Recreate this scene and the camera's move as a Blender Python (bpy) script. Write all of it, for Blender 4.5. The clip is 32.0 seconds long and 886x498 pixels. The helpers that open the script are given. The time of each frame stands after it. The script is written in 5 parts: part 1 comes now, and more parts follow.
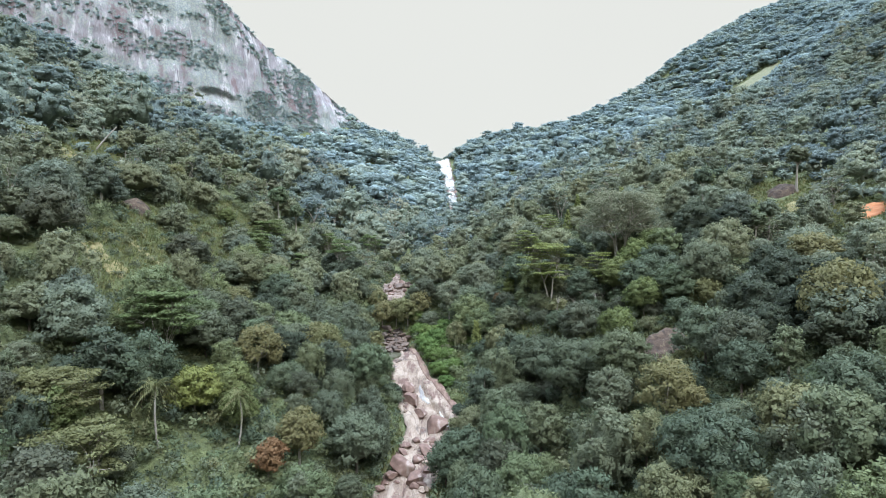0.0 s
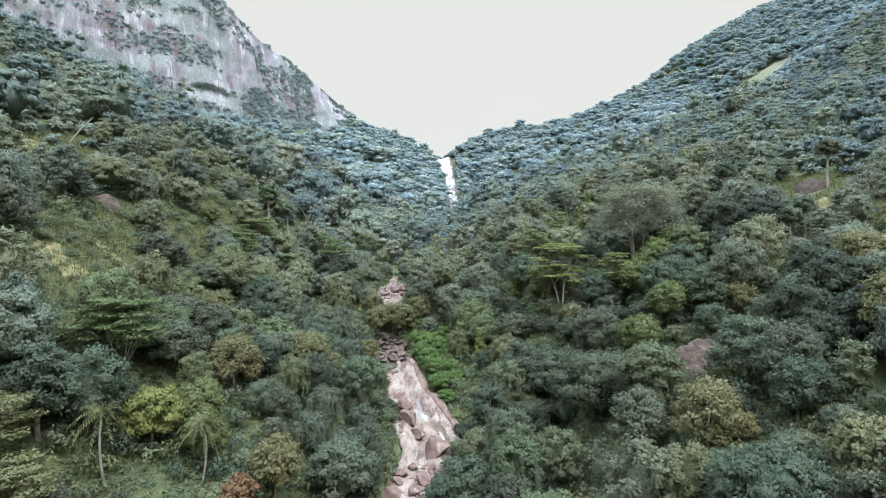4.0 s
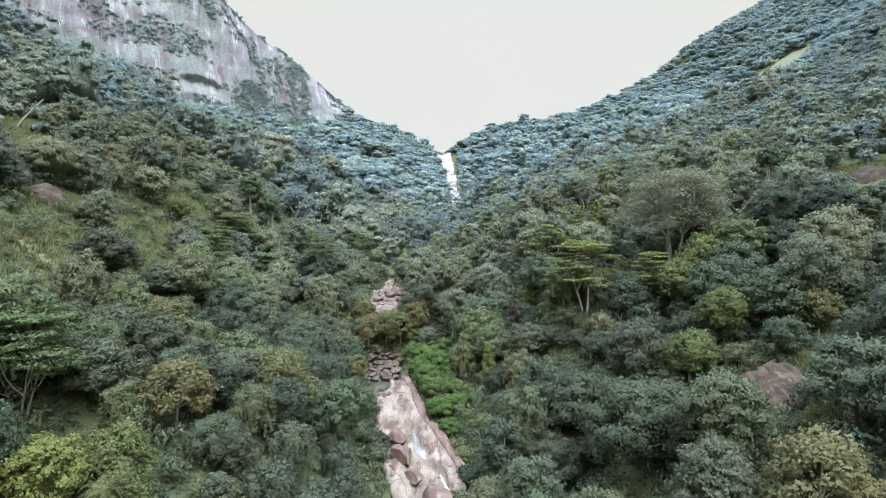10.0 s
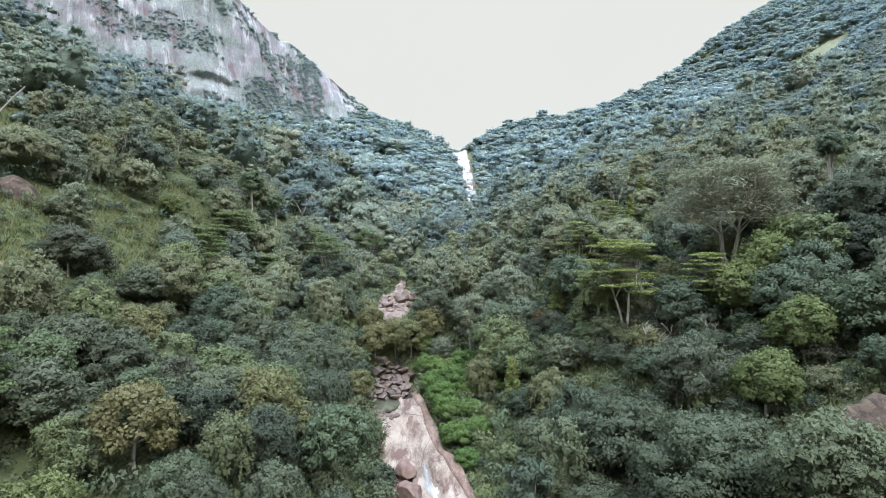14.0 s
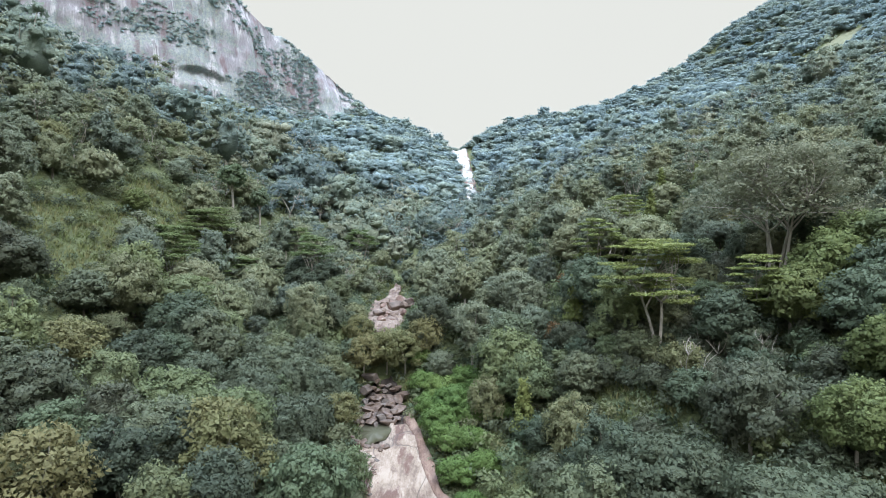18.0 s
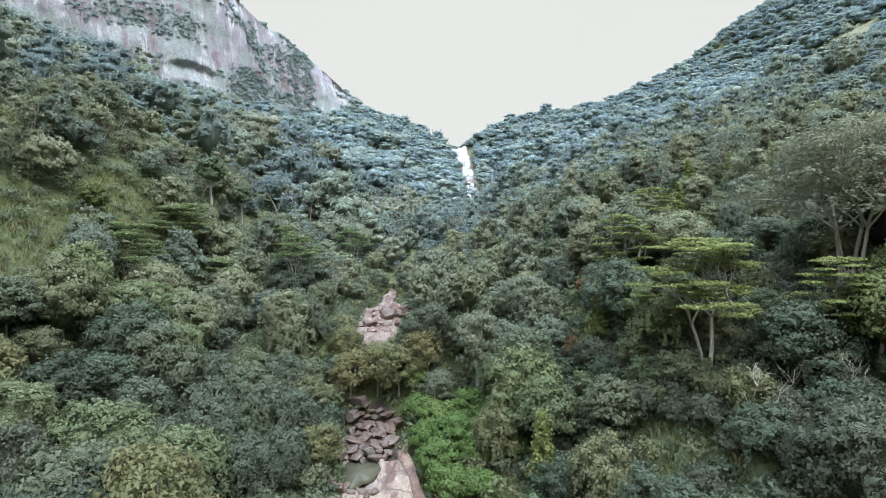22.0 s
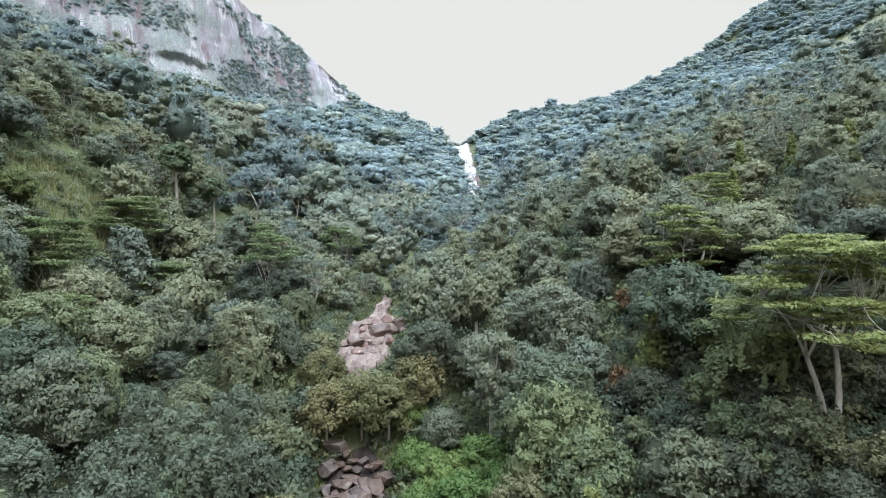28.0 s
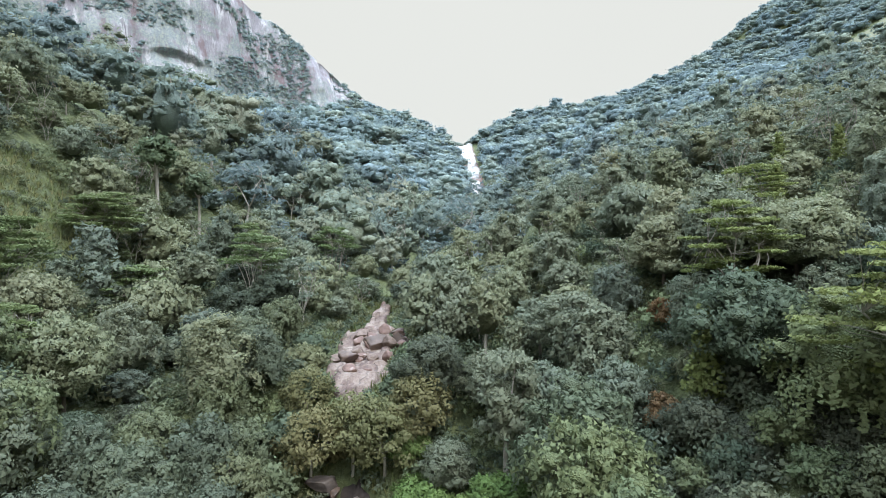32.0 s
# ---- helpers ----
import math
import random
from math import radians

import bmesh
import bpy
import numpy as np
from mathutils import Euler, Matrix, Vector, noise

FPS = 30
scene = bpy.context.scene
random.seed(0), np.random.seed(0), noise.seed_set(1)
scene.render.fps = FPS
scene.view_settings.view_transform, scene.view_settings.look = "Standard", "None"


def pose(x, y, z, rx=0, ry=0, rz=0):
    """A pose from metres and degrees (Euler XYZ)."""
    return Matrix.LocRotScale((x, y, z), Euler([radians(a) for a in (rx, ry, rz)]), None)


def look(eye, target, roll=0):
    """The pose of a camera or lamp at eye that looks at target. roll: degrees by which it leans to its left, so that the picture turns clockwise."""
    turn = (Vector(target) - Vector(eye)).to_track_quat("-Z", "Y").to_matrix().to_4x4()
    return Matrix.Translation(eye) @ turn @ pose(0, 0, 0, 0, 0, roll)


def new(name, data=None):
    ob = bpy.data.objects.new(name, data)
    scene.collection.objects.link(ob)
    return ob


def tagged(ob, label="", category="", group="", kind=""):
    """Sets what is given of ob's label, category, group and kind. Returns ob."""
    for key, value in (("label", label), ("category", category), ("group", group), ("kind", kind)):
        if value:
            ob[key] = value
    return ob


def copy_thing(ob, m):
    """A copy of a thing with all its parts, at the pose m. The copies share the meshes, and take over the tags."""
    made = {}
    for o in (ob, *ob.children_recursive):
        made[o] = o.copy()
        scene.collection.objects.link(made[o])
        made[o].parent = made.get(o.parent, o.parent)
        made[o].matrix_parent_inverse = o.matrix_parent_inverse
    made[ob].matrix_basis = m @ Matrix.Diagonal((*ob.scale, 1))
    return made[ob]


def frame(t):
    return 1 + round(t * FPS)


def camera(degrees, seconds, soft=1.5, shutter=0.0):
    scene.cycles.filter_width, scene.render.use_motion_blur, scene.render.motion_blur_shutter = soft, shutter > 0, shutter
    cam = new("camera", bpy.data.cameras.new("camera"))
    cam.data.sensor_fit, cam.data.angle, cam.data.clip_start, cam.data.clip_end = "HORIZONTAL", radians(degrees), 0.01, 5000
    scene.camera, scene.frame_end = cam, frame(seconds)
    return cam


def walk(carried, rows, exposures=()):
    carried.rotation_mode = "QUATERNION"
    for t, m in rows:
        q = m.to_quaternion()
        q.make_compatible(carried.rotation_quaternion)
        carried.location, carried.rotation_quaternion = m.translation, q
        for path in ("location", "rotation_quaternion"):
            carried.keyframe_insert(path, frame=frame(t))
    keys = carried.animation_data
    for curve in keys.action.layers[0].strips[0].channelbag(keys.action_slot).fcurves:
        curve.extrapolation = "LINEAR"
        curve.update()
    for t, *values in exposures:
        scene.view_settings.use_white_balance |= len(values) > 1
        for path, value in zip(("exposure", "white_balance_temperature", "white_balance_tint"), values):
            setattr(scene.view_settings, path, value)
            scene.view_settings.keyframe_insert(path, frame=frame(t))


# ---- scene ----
cam = camera(78.3, 32.0, soft=0.6)
METRES, EYE, TILT, LEAN, TURN = 150.0, 60.0, 0.0, 0.0, 0.0
ROWS = [
    (0.0, 0.0, 0.0, 0.0, 0.0, 0.0, 0.0),
    (0.5, 0.0001, 0.0146, 0.0, -0.0, 0.01, 0.02),
    (1.0, 0.0001, 0.0293, -0.0, 0.01, 0.01, 0.01),
    (1.5, 0.0, 0.0442, 0.0, 0.01, -0.0, 0.02),
    (2.0, 0.0003, 0.0591, -0.0, 0.03, 0.02, 0.03),
    (2.5, 0.0004, 0.0742, -0.0001, 0.04, 0.02, 0.04),
    (3.0, 0.0003, 0.0894, -0.0002, 0.03, 0.03, 0.03),
    (3.5, 0.0005, 0.1047, -0.0, 0.04, 0.04, 0.04),
    (5.5, 0.0003, 0.1665, 0.0003, 0.07, 0.0, 0.08),
    (6.0, 0.0004, 0.1823, 0.0001, 0.09, 0.0, 0.06),
    (6.5, 0.0004, 0.1982, 0.0001, 0.12, -0.01, 0.08),
    (7.0, 0.0003, 0.2143, -0.0001, 0.12, -0.01, 0.09),
    (7.5, 0.0002, 0.2306, -0.0001, 0.13, -0.02, 0.09),
    (8.0, 0.0002, 0.247, -0.0004, 0.15, -0.02, 0.11),
    (8.5, 0.0004, 0.2635, -0.0003, 0.16, -0.04, 0.1),
    (9.0, 0.0002, 0.28, -0.0003, 0.17, -0.04, 0.09),
    (9.5, -0.0002, 0.2968, -0.0003, 0.15, -0.05, 0.12),
    (10.0, 0.0002, 0.3136, -0.0005, 0.18, -0.05, 0.1),
    (10.5, 0.0, 0.3305, -0.0004, 0.18, -0.05, 0.12),
    (11.0, -0.0, 0.3474, -0.0004, 0.18, -0.05, 0.11),
    (11.5, -0.0015, 0.3642, -0.0005, 0.71, -0.06, 0.11),
    (12.0, -0.0001, 0.3812, -0.0008, 1.76, -0.04, 0.1),
    (12.5, -0.0003, 0.3983, -0.0009, 1.79, -0.04, 0.1),
    (13.0, -0.0003, 0.4152, -0.0007, 1.81, -0.04, 0.11),
    (13.5, -0.0004, 0.4323, -0.0008, 1.83, -0.03, 0.12),
    (14.0, -0.001, 0.4494, -0.0007, 1.82, -0.02, 0.12),
    (14.5, -0.0011, 0.4666, -0.0007, 1.82, -0.02, 0.12),
    (16.5, -0.0024, 0.5339, -0.0005, 1.77, 0.02, 0.12),
    (17.0, -0.0031, 0.5511, -0.0005, 1.76, 0.04, 0.13),
    (17.5, -0.0035, 0.5684, -0.0004, 1.75, 0.04, 0.11),
    (18.0, -0.004, 0.5855, -0.0003, 1.73, 0.06, 0.12),
    (18.5, -0.0042, 0.6028, -0.0, 1.73, 0.05, 0.13),
    (19.0, -0.0048, 0.6202, -0.0, 1.74, 0.08, 0.16),
    (19.5, -0.0055, 0.6373, 0.0002, 1.72, 0.08, 0.13),
    (20.0, -0.006, 0.6545, 0.0003, 1.72, 0.09, 0.13),
    (20.5, -0.0067, 0.6715, 0.0004, 1.7, 0.1, 0.12),
    (21.0, -0.0074, 0.6884, 0.0006, 1.68, 0.1, 0.15),
    (21.5, -0.0078, 0.705, 0.0008, 1.69, 0.11, 0.15),
    (22.0, -0.0086, 0.7217, 0.0009, 1.68, 0.12, 0.15),
    (22.5, -0.0091, 0.7381, 0.0011, 1.68, 0.13, 0.16),
    (23.0, -0.0097, 0.7544, 0.0012, 1.69, 0.12, 0.21),
    (23.5, -0.0104, 0.7706, 0.0008, 1.7, 0.15, 0.17),
    (24.0, -0.0112, 0.7862, 0.0012, 1.69, 0.15, 0.17),
    (24.5, -0.0118, 0.8021, 0.0013, 1.69, 0.15, 0.17),
    (25.0, -0.0127, 0.8175, 0.0014, 1.69, 0.16, 0.16),
    (25.5, -0.0135, 0.8327, 0.0014, 1.69, 0.17, 0.17),
    (27.5, -0.0159, 0.8915, 0.0019, 1.73, 0.19, 0.2),
    (28.0, -0.0165, 0.9051, 0.0019, 1.77, 0.22, 0.2),
    (28.5, -0.0174, 0.9183, 0.0022, 1.77, 0.25, 0.2),
    (29.0, -0.0182, 0.9311, 0.0023, 1.79, 0.28, 0.18),
    (29.5, -0.0189, 0.9437, 0.0023, 1.83, 0.32, 0.15),
    (30.0, -0.0197, 0.9557, 0.0025, 1.86, 0.35, 0.17),
    (30.5, -0.0205, 0.9674, 0.0024, 1.87, 0.38, 0.15),
    (31.0, -0.0213, 0.9784, 0.0026, 1.9, 0.4, 0.12),
    (31.5, -0.0222, 0.9891, 0.0028, 1.92, 0.41, 0.1),
    (32.0, -0.0231, 0.9993, 0.0029, 1.96, 0.42, 0.08),
]
walk(cam, [(t, pose(0, 0, EYE, TILT, LEAN, TURN) @ pose(METRES * x, METRES * y, METRES * z, 90 + pitch, roll, yaw)) for t, x, y, z, yaw, pitch, roll in ROWS], [(0.0, 0.55), (32.0, 0.55)])

# ---- sky and light ----
SUN_EL, SUN_AZ = 58.0, 150.0      # degrees; azimuth clockwise from +y
world = bpy.data.worlds.new("overcast_sky")
scene.world = world
world.use_nodes = True
wn, wl = world.node_tree.nodes, world.node_tree.links
wn.clear()
w_out = wn.new("ShaderNodeOutputWorld")
w_bg = wn.new("ShaderNodeBackground")
w_sky = wn.new("ShaderNodeTexSky")
w_sky.sky_type, w_sky.sun_disc = "NISHITA", False
w_sky.sun_elevation, w_sky.sun_rotation = radians(SUN_EL), radians(SUN_AZ)
w_sky.air_density, w_sky.dust_density = 1.0, 4.0
w_gain = wn.new("ShaderNodeVectorMath")
w_gain.operation = "SCALE"
w_gain.inputs["Scale"].default_value = 0.10
wl.new(w_sky.outputs[0], w_gain.inputs[0])
# cloud deck: brighter towards the zenith, as an overcast sky is
w_geo = wn.new("ShaderNodeTexCoord")
w_sep = wn.new("ShaderNodeSeparateXYZ")
wl.new(w_geo.outputs["Generated"], w_sep.inputs[0])
w_ramp = wn.new("ShaderNodeMapRange")
w_ramp.inputs["From Min"].default_value, w_ramp.inputs["From Max"].default_value = 0.42, 1.0
w_ramp.inputs["To Min"].default_value, w_ramp.inputs["To Max"].default_value = 0.585, 4.9
wl.new(w_sep.outputs["Z"], w_ramp.inputs["Value"])
w_cloud = wn.new("ShaderNodeTexNoise")
w_cloud.inputs["Scale"].default_value, w_cloud.inputs["Detail"].default_value = 1.6, 3.0
wl.new(w_geo.outputs["Generated"], w_cloud.inputs["Vector"])
w_cr = wn.new("ShaderNodeMapRange")
w_cr.inputs["To Min"].default_value, w_cr.inputs["To Max"].default_value = 0.97, 1.03
wl.new(w_cloud.outputs[0], w_cr.inputs["Value"])
w_mul = wn.new("ShaderNodeMath")
w_mul.operation = "MULTIPLY"
wl.new(w_ramp.outputs[0], w_mul.inputs[0])
wl.new(w_cr.outputs[0], w_mul.inputs[1])
w_deck = wn.new("ShaderNodeVectorMath")
w_deck.operation = "SCALE"
w_hue = wn.new("ShaderNodeMix")
w_hue.data_type = "RGBA"
w_hue.inputs[6].default_value, w_hue.inputs[7].default_value = (0.985, 1.0, 0.95, 1), (0.77, 0.96, 1.27, 1)
w_up = wn.new("ShaderNodeMapRange")
w_up.inputs["From Min"].default_value, w_up.inputs["From Max"].default_value = 0.42, 0.8
wl.new(w_sep.outputs["Z"], w_up.inputs["Value"])
wl.new(w_up.outputs[0], w_hue.inputs[0])
wl.new(w_hue.outputs[2], w_deck.inputs[0])
wl.new(w_mul.outputs[0], w_deck.inputs["Scale"])
w_mix = wn.new("ShaderNodeMix")
w_mix.data_type = "RGBA"
w_mix.inputs[0].default_value = 0.92
wl.new(w_gain.outputs[0], w_mix.inputs[6])
wl.new(w_deck.outputs[0], w_mix.inputs[7])
wl.new(w_mix.outputs[2], w_bg.inputs["Color"])
w_bg.inputs["Strength"].default_value = 1.0
wl.new(w_bg.outputs[0], w_out.inputs["Surface"])

sun_data = bpy.data.lights.new("sun", "SUN")
sun_data.energy, sun_data.angle, sun_data.color = 2.3, radians(16), (0.98, 0.98, 0.98)
sun = new("sun", sun_data)
sa, se = radians(SUN_AZ), radians(SUN_EL)
sun.matrix_world = look((math.sin(sa) * math.cos(se) * 500, math.cos(sa) * math.cos(se) * 500, math.sin(se) * 500), (0, 0, 0))


# ---- materials ----
def material(name):
    m = bpy.data.materials.new(name)
    m.use_nodes = True
    n = m.node_tree.nodes
    return m, n, m.node_tree.links, n["Principled BSDF"]


def noise_tex(n, l, coord, scale, detail=4.0, rough=0.55):
    t = n.new("ShaderNodeTexNoise")
    t.inputs["Scale"].default_value, t.inputs["Detail"].default_value, t.inputs["Roughness"].default_value = scale, detail, rough
    l.new(coord, t.inputs["Vector"])
    return t.outputs[0]


def ramp(n, l, fac, stops):
    r = n.new("ShaderNodeValToRGB")
    while len(r.color_ramp.elements) < len(stops):
        r.color_ramp.elements.new(0.5)
    for e, (p, c) in zip(r.color_ramp.elements, stops):
        e.position, e.color = p, (*c, 1)
    l.new(fac, r.inputs[0])
    return r.outputs[0]


def mixed(n, l, fac, a, b, mode="MIX"):
    x = n.new("ShaderNodeMix")
    x.data_type, x.blend_type = "RGBA", mode
    for k, v in ((0, fac), (6, a), (7, b)):
        if isinstance(v, (int, float)):
            x.inputs[k].default_value = v
        elif isinstance(v, tuple):
            x.inputs[k].default_value = (*v, 1)
        else:
            l.new(v, x.inputs[k])
    return x.outputs[2]


def calc(n, l, op, a, b):
    x = n.new("ShaderNodeMath")
    x.operation = op
    for k, v in ((0, a), (1, b)):
        if isinstance(v, (int, float)):
            x.inputs[k].default_value = v
        else:
            l.new(v, x.inputs[k])
    return x.outputs[0]


def bump(n, l, bsdf, height, strength, distance):
    b = n.new("ShaderNodeBump")
    b.inputs["Strength"].default_value, b.inputs["Distance"].default_value = strength, distance
    l.new(height, b.inputs["Height"])
    l.new(b.outputs[0], bsdf.inputs["Normal"])


def foliage(name, stops, grain=5.0, translucent=0.40, rough=0.65, sheen=0.15, spread=(0.74, 1.26), warmth=0.4):
    """Leaves: the single leaves of a spray differ in tone; the tone of the tree comes from its own tint. Returns sprays and heart."""
    pair = []
    for kind in ("sprays", "heart"):
        m, n, l, b = material(name + "_" + kind)
        at = n.new("ShaderNodeAttribute")
        at.attribute_name = "tint"
        oi = n.new("ShaderNodeObjectInfo")
        tone = calc(n, l, "FRACT", calc(n, l, "ADD", at.outputs["Fac"], oi.outputs["Random"]), 0.0)
        col = ramp(n, l, tone, stops)
        tc = n.new("ShaderNodeTexCoord")
        vo = n.new("ShaderNodeTexVoronoi")
        vo.inputs["Scale"].default_value = grain
        l.new(tc.outputs["Object"], vo.inputs["Vector"])
        sep = n.new("ShaderNodeSeparateColor")
        l.new(vo.outputs["Color"], sep.inputs[0])
        geo = n.new("ShaderNodeNewGeometry")
        vary = calc(n, l, "ADD", calc(n, l, "MULTIPLY", geo.outputs["Random Per Island"], 0.45), calc(n, l, "MULTIPLY", sep.outputs[0], 0.55))
        leaf = n.new("ShaderNodeMapRange")
        leaf.inputs["To Min"].default_value, leaf.inputs["To Max"].default_value = spread
        l.new(vary, leaf.inputs["Value"])
        vm = n.new("ShaderNodeVectorMath")
        vm.operation = "SCALE"
        l.new(col, vm.inputs[0])
        l.new(leaf.outputs[0], vm.inputs["Scale"])
        warm = mixed(n, l, calc(n, l, "MULTIPLY", noise_tex(n, l, geo.outputs["Position"], 0.1, 2.0), warmth), vm.outputs[0], (0.108, 0.118, 0.066))
        l.new(warm, b.inputs["Base Color"])
        b.inputs["Roughness"].default_value = rough
        b.inputs["Specular IOR Level"].default_value = sheen
        if kind == "heart":
            bump(n, l, b, vo.outputs["Distance"], 1.0, 0.55)
            pair.append(m)
            continue
        tr = n.new("ShaderNodeBsdfTranslucent")
        l.new(warm, tr.inputs["Color"])
        ms = n.new("ShaderNodeMixShader")
        ms.inputs[0].default_value = translucent
        l.new(b.outputs[0], ms.inputs[1])
        l.new(tr.outputs[0], ms.inputs[2])
        l.new(ms.outputs[0], n["Material Output"].inputs["Surface"])
        pair.append(m)
    return pair


def plain(name, a, b_col, scale, rough=0.85, relief=0.5, depth=0.05, stretch=(1, 1, 1)):
    m, n, l, b = material(name)
    tc = n.new("ShaderNodeTexCoord")
    mp = n.new("ShaderNodeMapping")
    mp.inputs["Scale"].default_value = stretch
    l.new(tc.outputs["Object"], mp.inputs[0])
    big = noise_tex(n, l, mp.outputs[0], scale)
    fine = noise_tex(n, l, mp.outputs[0], scale * 7, 5.0, 0.65)
    both = calc(n, l, "ADD", calc(n, l, "MULTIPLY", big, 0.6), calc(n, l, "MULTIPLY", fine, 0.4))
    l.new(ramp(n, l, both, [(0.34, a), (0.66, b_col)]), b.inputs["Base Color"])
    b.inputs["Roughness"].default_value = rough
    bump(n, l, b, both, relief, depth)
    return m


LEAF_DARK = foliage("forest_leaves", [(0.0, (0.070, 0.093, 0.066)), (0.15, (0.082, 0.114, 0.073)), (0.3, (0.132, 0.146, 0.095)), (0.45, (0.102, 0.142, 0.080)),
                                      (0.6, (0.174, 0.202, 0.091)), (0.75, (0.117, 0.142, 0.099)), (0.88, (0.194, 0.194, 0.095)), (1.0, (0.067, 0.100, 0.067))])
# paler step between near and far leaves, in place of thin haze
LEAF_MID_HAZE = foliage("slope_haze_leaves", [(0.0, (0.121, 0.147, 0.117)), (0.25, (0.153, 0.184, 0.132)), (0.5, (0.171, 0.188, 0.125)), (0.75, (0.195, 0.214, 0.124)), (1.0, (0.207, 0.212, 0.126))], 4.0)
# haze of the distance is put into these leaf colours: paler and bluer
LEAF_FAR_HAZE = foliage("far_haze_leaves", [(0.0, (0.199, 0.265, 0.280)), (0.35, (0.221, 0.288, 0.294)), (0.7, (0.250, 0.315, 0.296)), (1.0, (0.285, 0.334, 0.286))], 1.8,
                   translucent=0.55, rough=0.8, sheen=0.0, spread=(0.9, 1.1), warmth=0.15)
# green leaves with the hillside's haze mixed into the colour
LEAF_HILL_HAZE = foliage("hillside_haze_leaves", [(0.0, (0.139, 0.182, 0.193)), (0.25, (0.168, 0.218, 0.206)), (0.5, (0.187, 0.230, 0.193)), (0.75, (0.220, 0.254, 0.184)), (1.0, (0.248, 0.256, 0.190))], 2.6,
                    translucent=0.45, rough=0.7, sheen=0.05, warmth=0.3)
LEAF_LIGHT = foliage("light_leaves", [(0.0, (0.122, 0.155, 0.056)), (0.5, (0.138, 0.170, 0.060)), (1.0, (0.152, 0.176, 0.066))])
LEAF_LIME = foliage("lime_leaves", [(0.0, (0.158, 0.196, 0.050)), (0.5, (0.176, 0.208, 0.054)), (1.0, (0.196, 0.214, 0.060))])
LEAF_BRIGHT = foliage("broad_bush_leaves", [(0.0, (0.093, 0.163, 0.046)), (0.5, (0.112, 0.181, 0.049)), (1.0, (0.136, 0.195, 0.054))], 3.0)
LEAF_FLAT = foliage("feathery_leaves", [(0.0, (0.164, 0.197, 0.060)), (0.5, (0.181, 0.212, 0.065)), (1.0, (0.195, 0.219, 0.070))], 4.0)
LEAF_MIDGREEN = foliage("layered_leaves", [(0.0, (0.108, 0.151, 0.059)), (0.5, (0.124, 0.164, 0.063)), (1.0, (0.140, 0.175, 0.067))])
LEAF_SPREAD = foliage("thin_grey_leaves", [(0.0, (0.156, 0.166, 0.108)), (0.5, (0.170, 0.178, 0.115)), (1.0, (0.186, 0.187, 0.122))])
LEAF_GREY = foliage("grey_leaves", [(0.0, (0.079, 0.092, 0.063)), (0.5, (0.088, 0.100, 0.068)), (1.0, (0.098, 0.104, 0.073))])
LEAF_OLIVE = foliage("olive_leaves", [(0.0, (0.145, 0.150, 0.065)), (0.5, (0.165, 0.160, 0.07)), (1.0, (0.185, 0.165, 0.075))])
LEAF_RUST = foliage("rust_leaves", [(0.0, (0.20, 0.115, 0.05)), (0.5, (0.22, 0.11, 0.055)), (1.0, (0.19, 0.13, 0.055))])
BARK = plain("pale_bark", (0.17, 0.15, 0.12), (0.36, 0.33, 0.28), 0.8, stretch=(1, 1, 0.25))
BARK_DARK = plain("dark_bark", (0.06, 0.05, 0.04), (0.16, 0.13, 0.10), 0.8, stretch=(1, 1, 0.25))

# ---- plan of the valley, in metres ----
STREAM_Y = np.array([-400, 0, 75, 128, 138, 148, 160, 166, 177, 189, 200, 202.5, 207, 225, 233, 240, 270, 300, 450, 600, 750, 840, 930, 1300, 3200.0])
STREAM_X = np.array([-3, -3, -7, -10, -6.9, -5.0, -3.4, -4.0, -7.0, -11.6, -14.2, -15.2, -16.5, -19.5, -21, -22, -24, -25.8, -18, 14, 7.5, -3, -4, 0, 0])
STREAM_Z = np.array([-25, -12, -4, 2.1, 3.3, 5.0, 7.0, 8.0, 10.2, 13.6, 17.2, 18.2, 18.6, 22, 30, 37, 41, 43, 72, 100, 152, 191, 190, 150, 60.0])
BANK_Y = np.array([-400, 0, 75, 138, 200, 250, 300, 450, 600, 750, 840, 930, 1300, 3200.0])
BANK_Z = np.array([-25, -12, -4, 3.3, 18, 31, 43, 72, 100, 152, 191, 190, 150, 60.0])
CLIFF_X = np.array([-118, -160, -208, -261, -340, -430, -600, -900.0])
CLIFF_Y = np.array([850, 800, 755, 665, 600, 545, 480, 400.0])
CLIFF_H = np.array([20, 48, 85, 150, 190, 220, 240, 240.0])


def lattice(ix, iy, seed):
    h = np.sin(ix * 127.1 + iy * 311.7 + seed * 74.7) * 43758.5453
    return h - np.floor(h)


def field(x, y, seed=0):
    """Smooth value noise, 0 to 1."""
    ix, iy = np.floor(x), np.floor(y)
    fx, fy = x - ix, y - iy
    fx, fy = fx * fx * (3 - 2 * fx), fy * fy * (3 - 2 * fy)
    a, b = lattice(ix, iy, seed), lattice(ix + 1, iy, seed)
    c, d = lattice(ix, iy + 1, seed), lattice(ix + 1, iy + 1, seed)
    return (a * (1 - fx) + b * fx) * (1 - fy) + (c * (1 - fx) + d * fx) * fy


def fbm(x, y, seed=0, octaves=4):
    total, gain = 0.0, 0.5
    for k in range(octaves):
        total = total + gain * (field(x * 2 ** k, y * 2 ** k, seed + k) - 0.5)
        gain *= 0.5
    return total


def step(a, b, v):
    t = np.clip((v - a) / (b - a), 0, 1)
    return t * t * (3 - 2 * t)


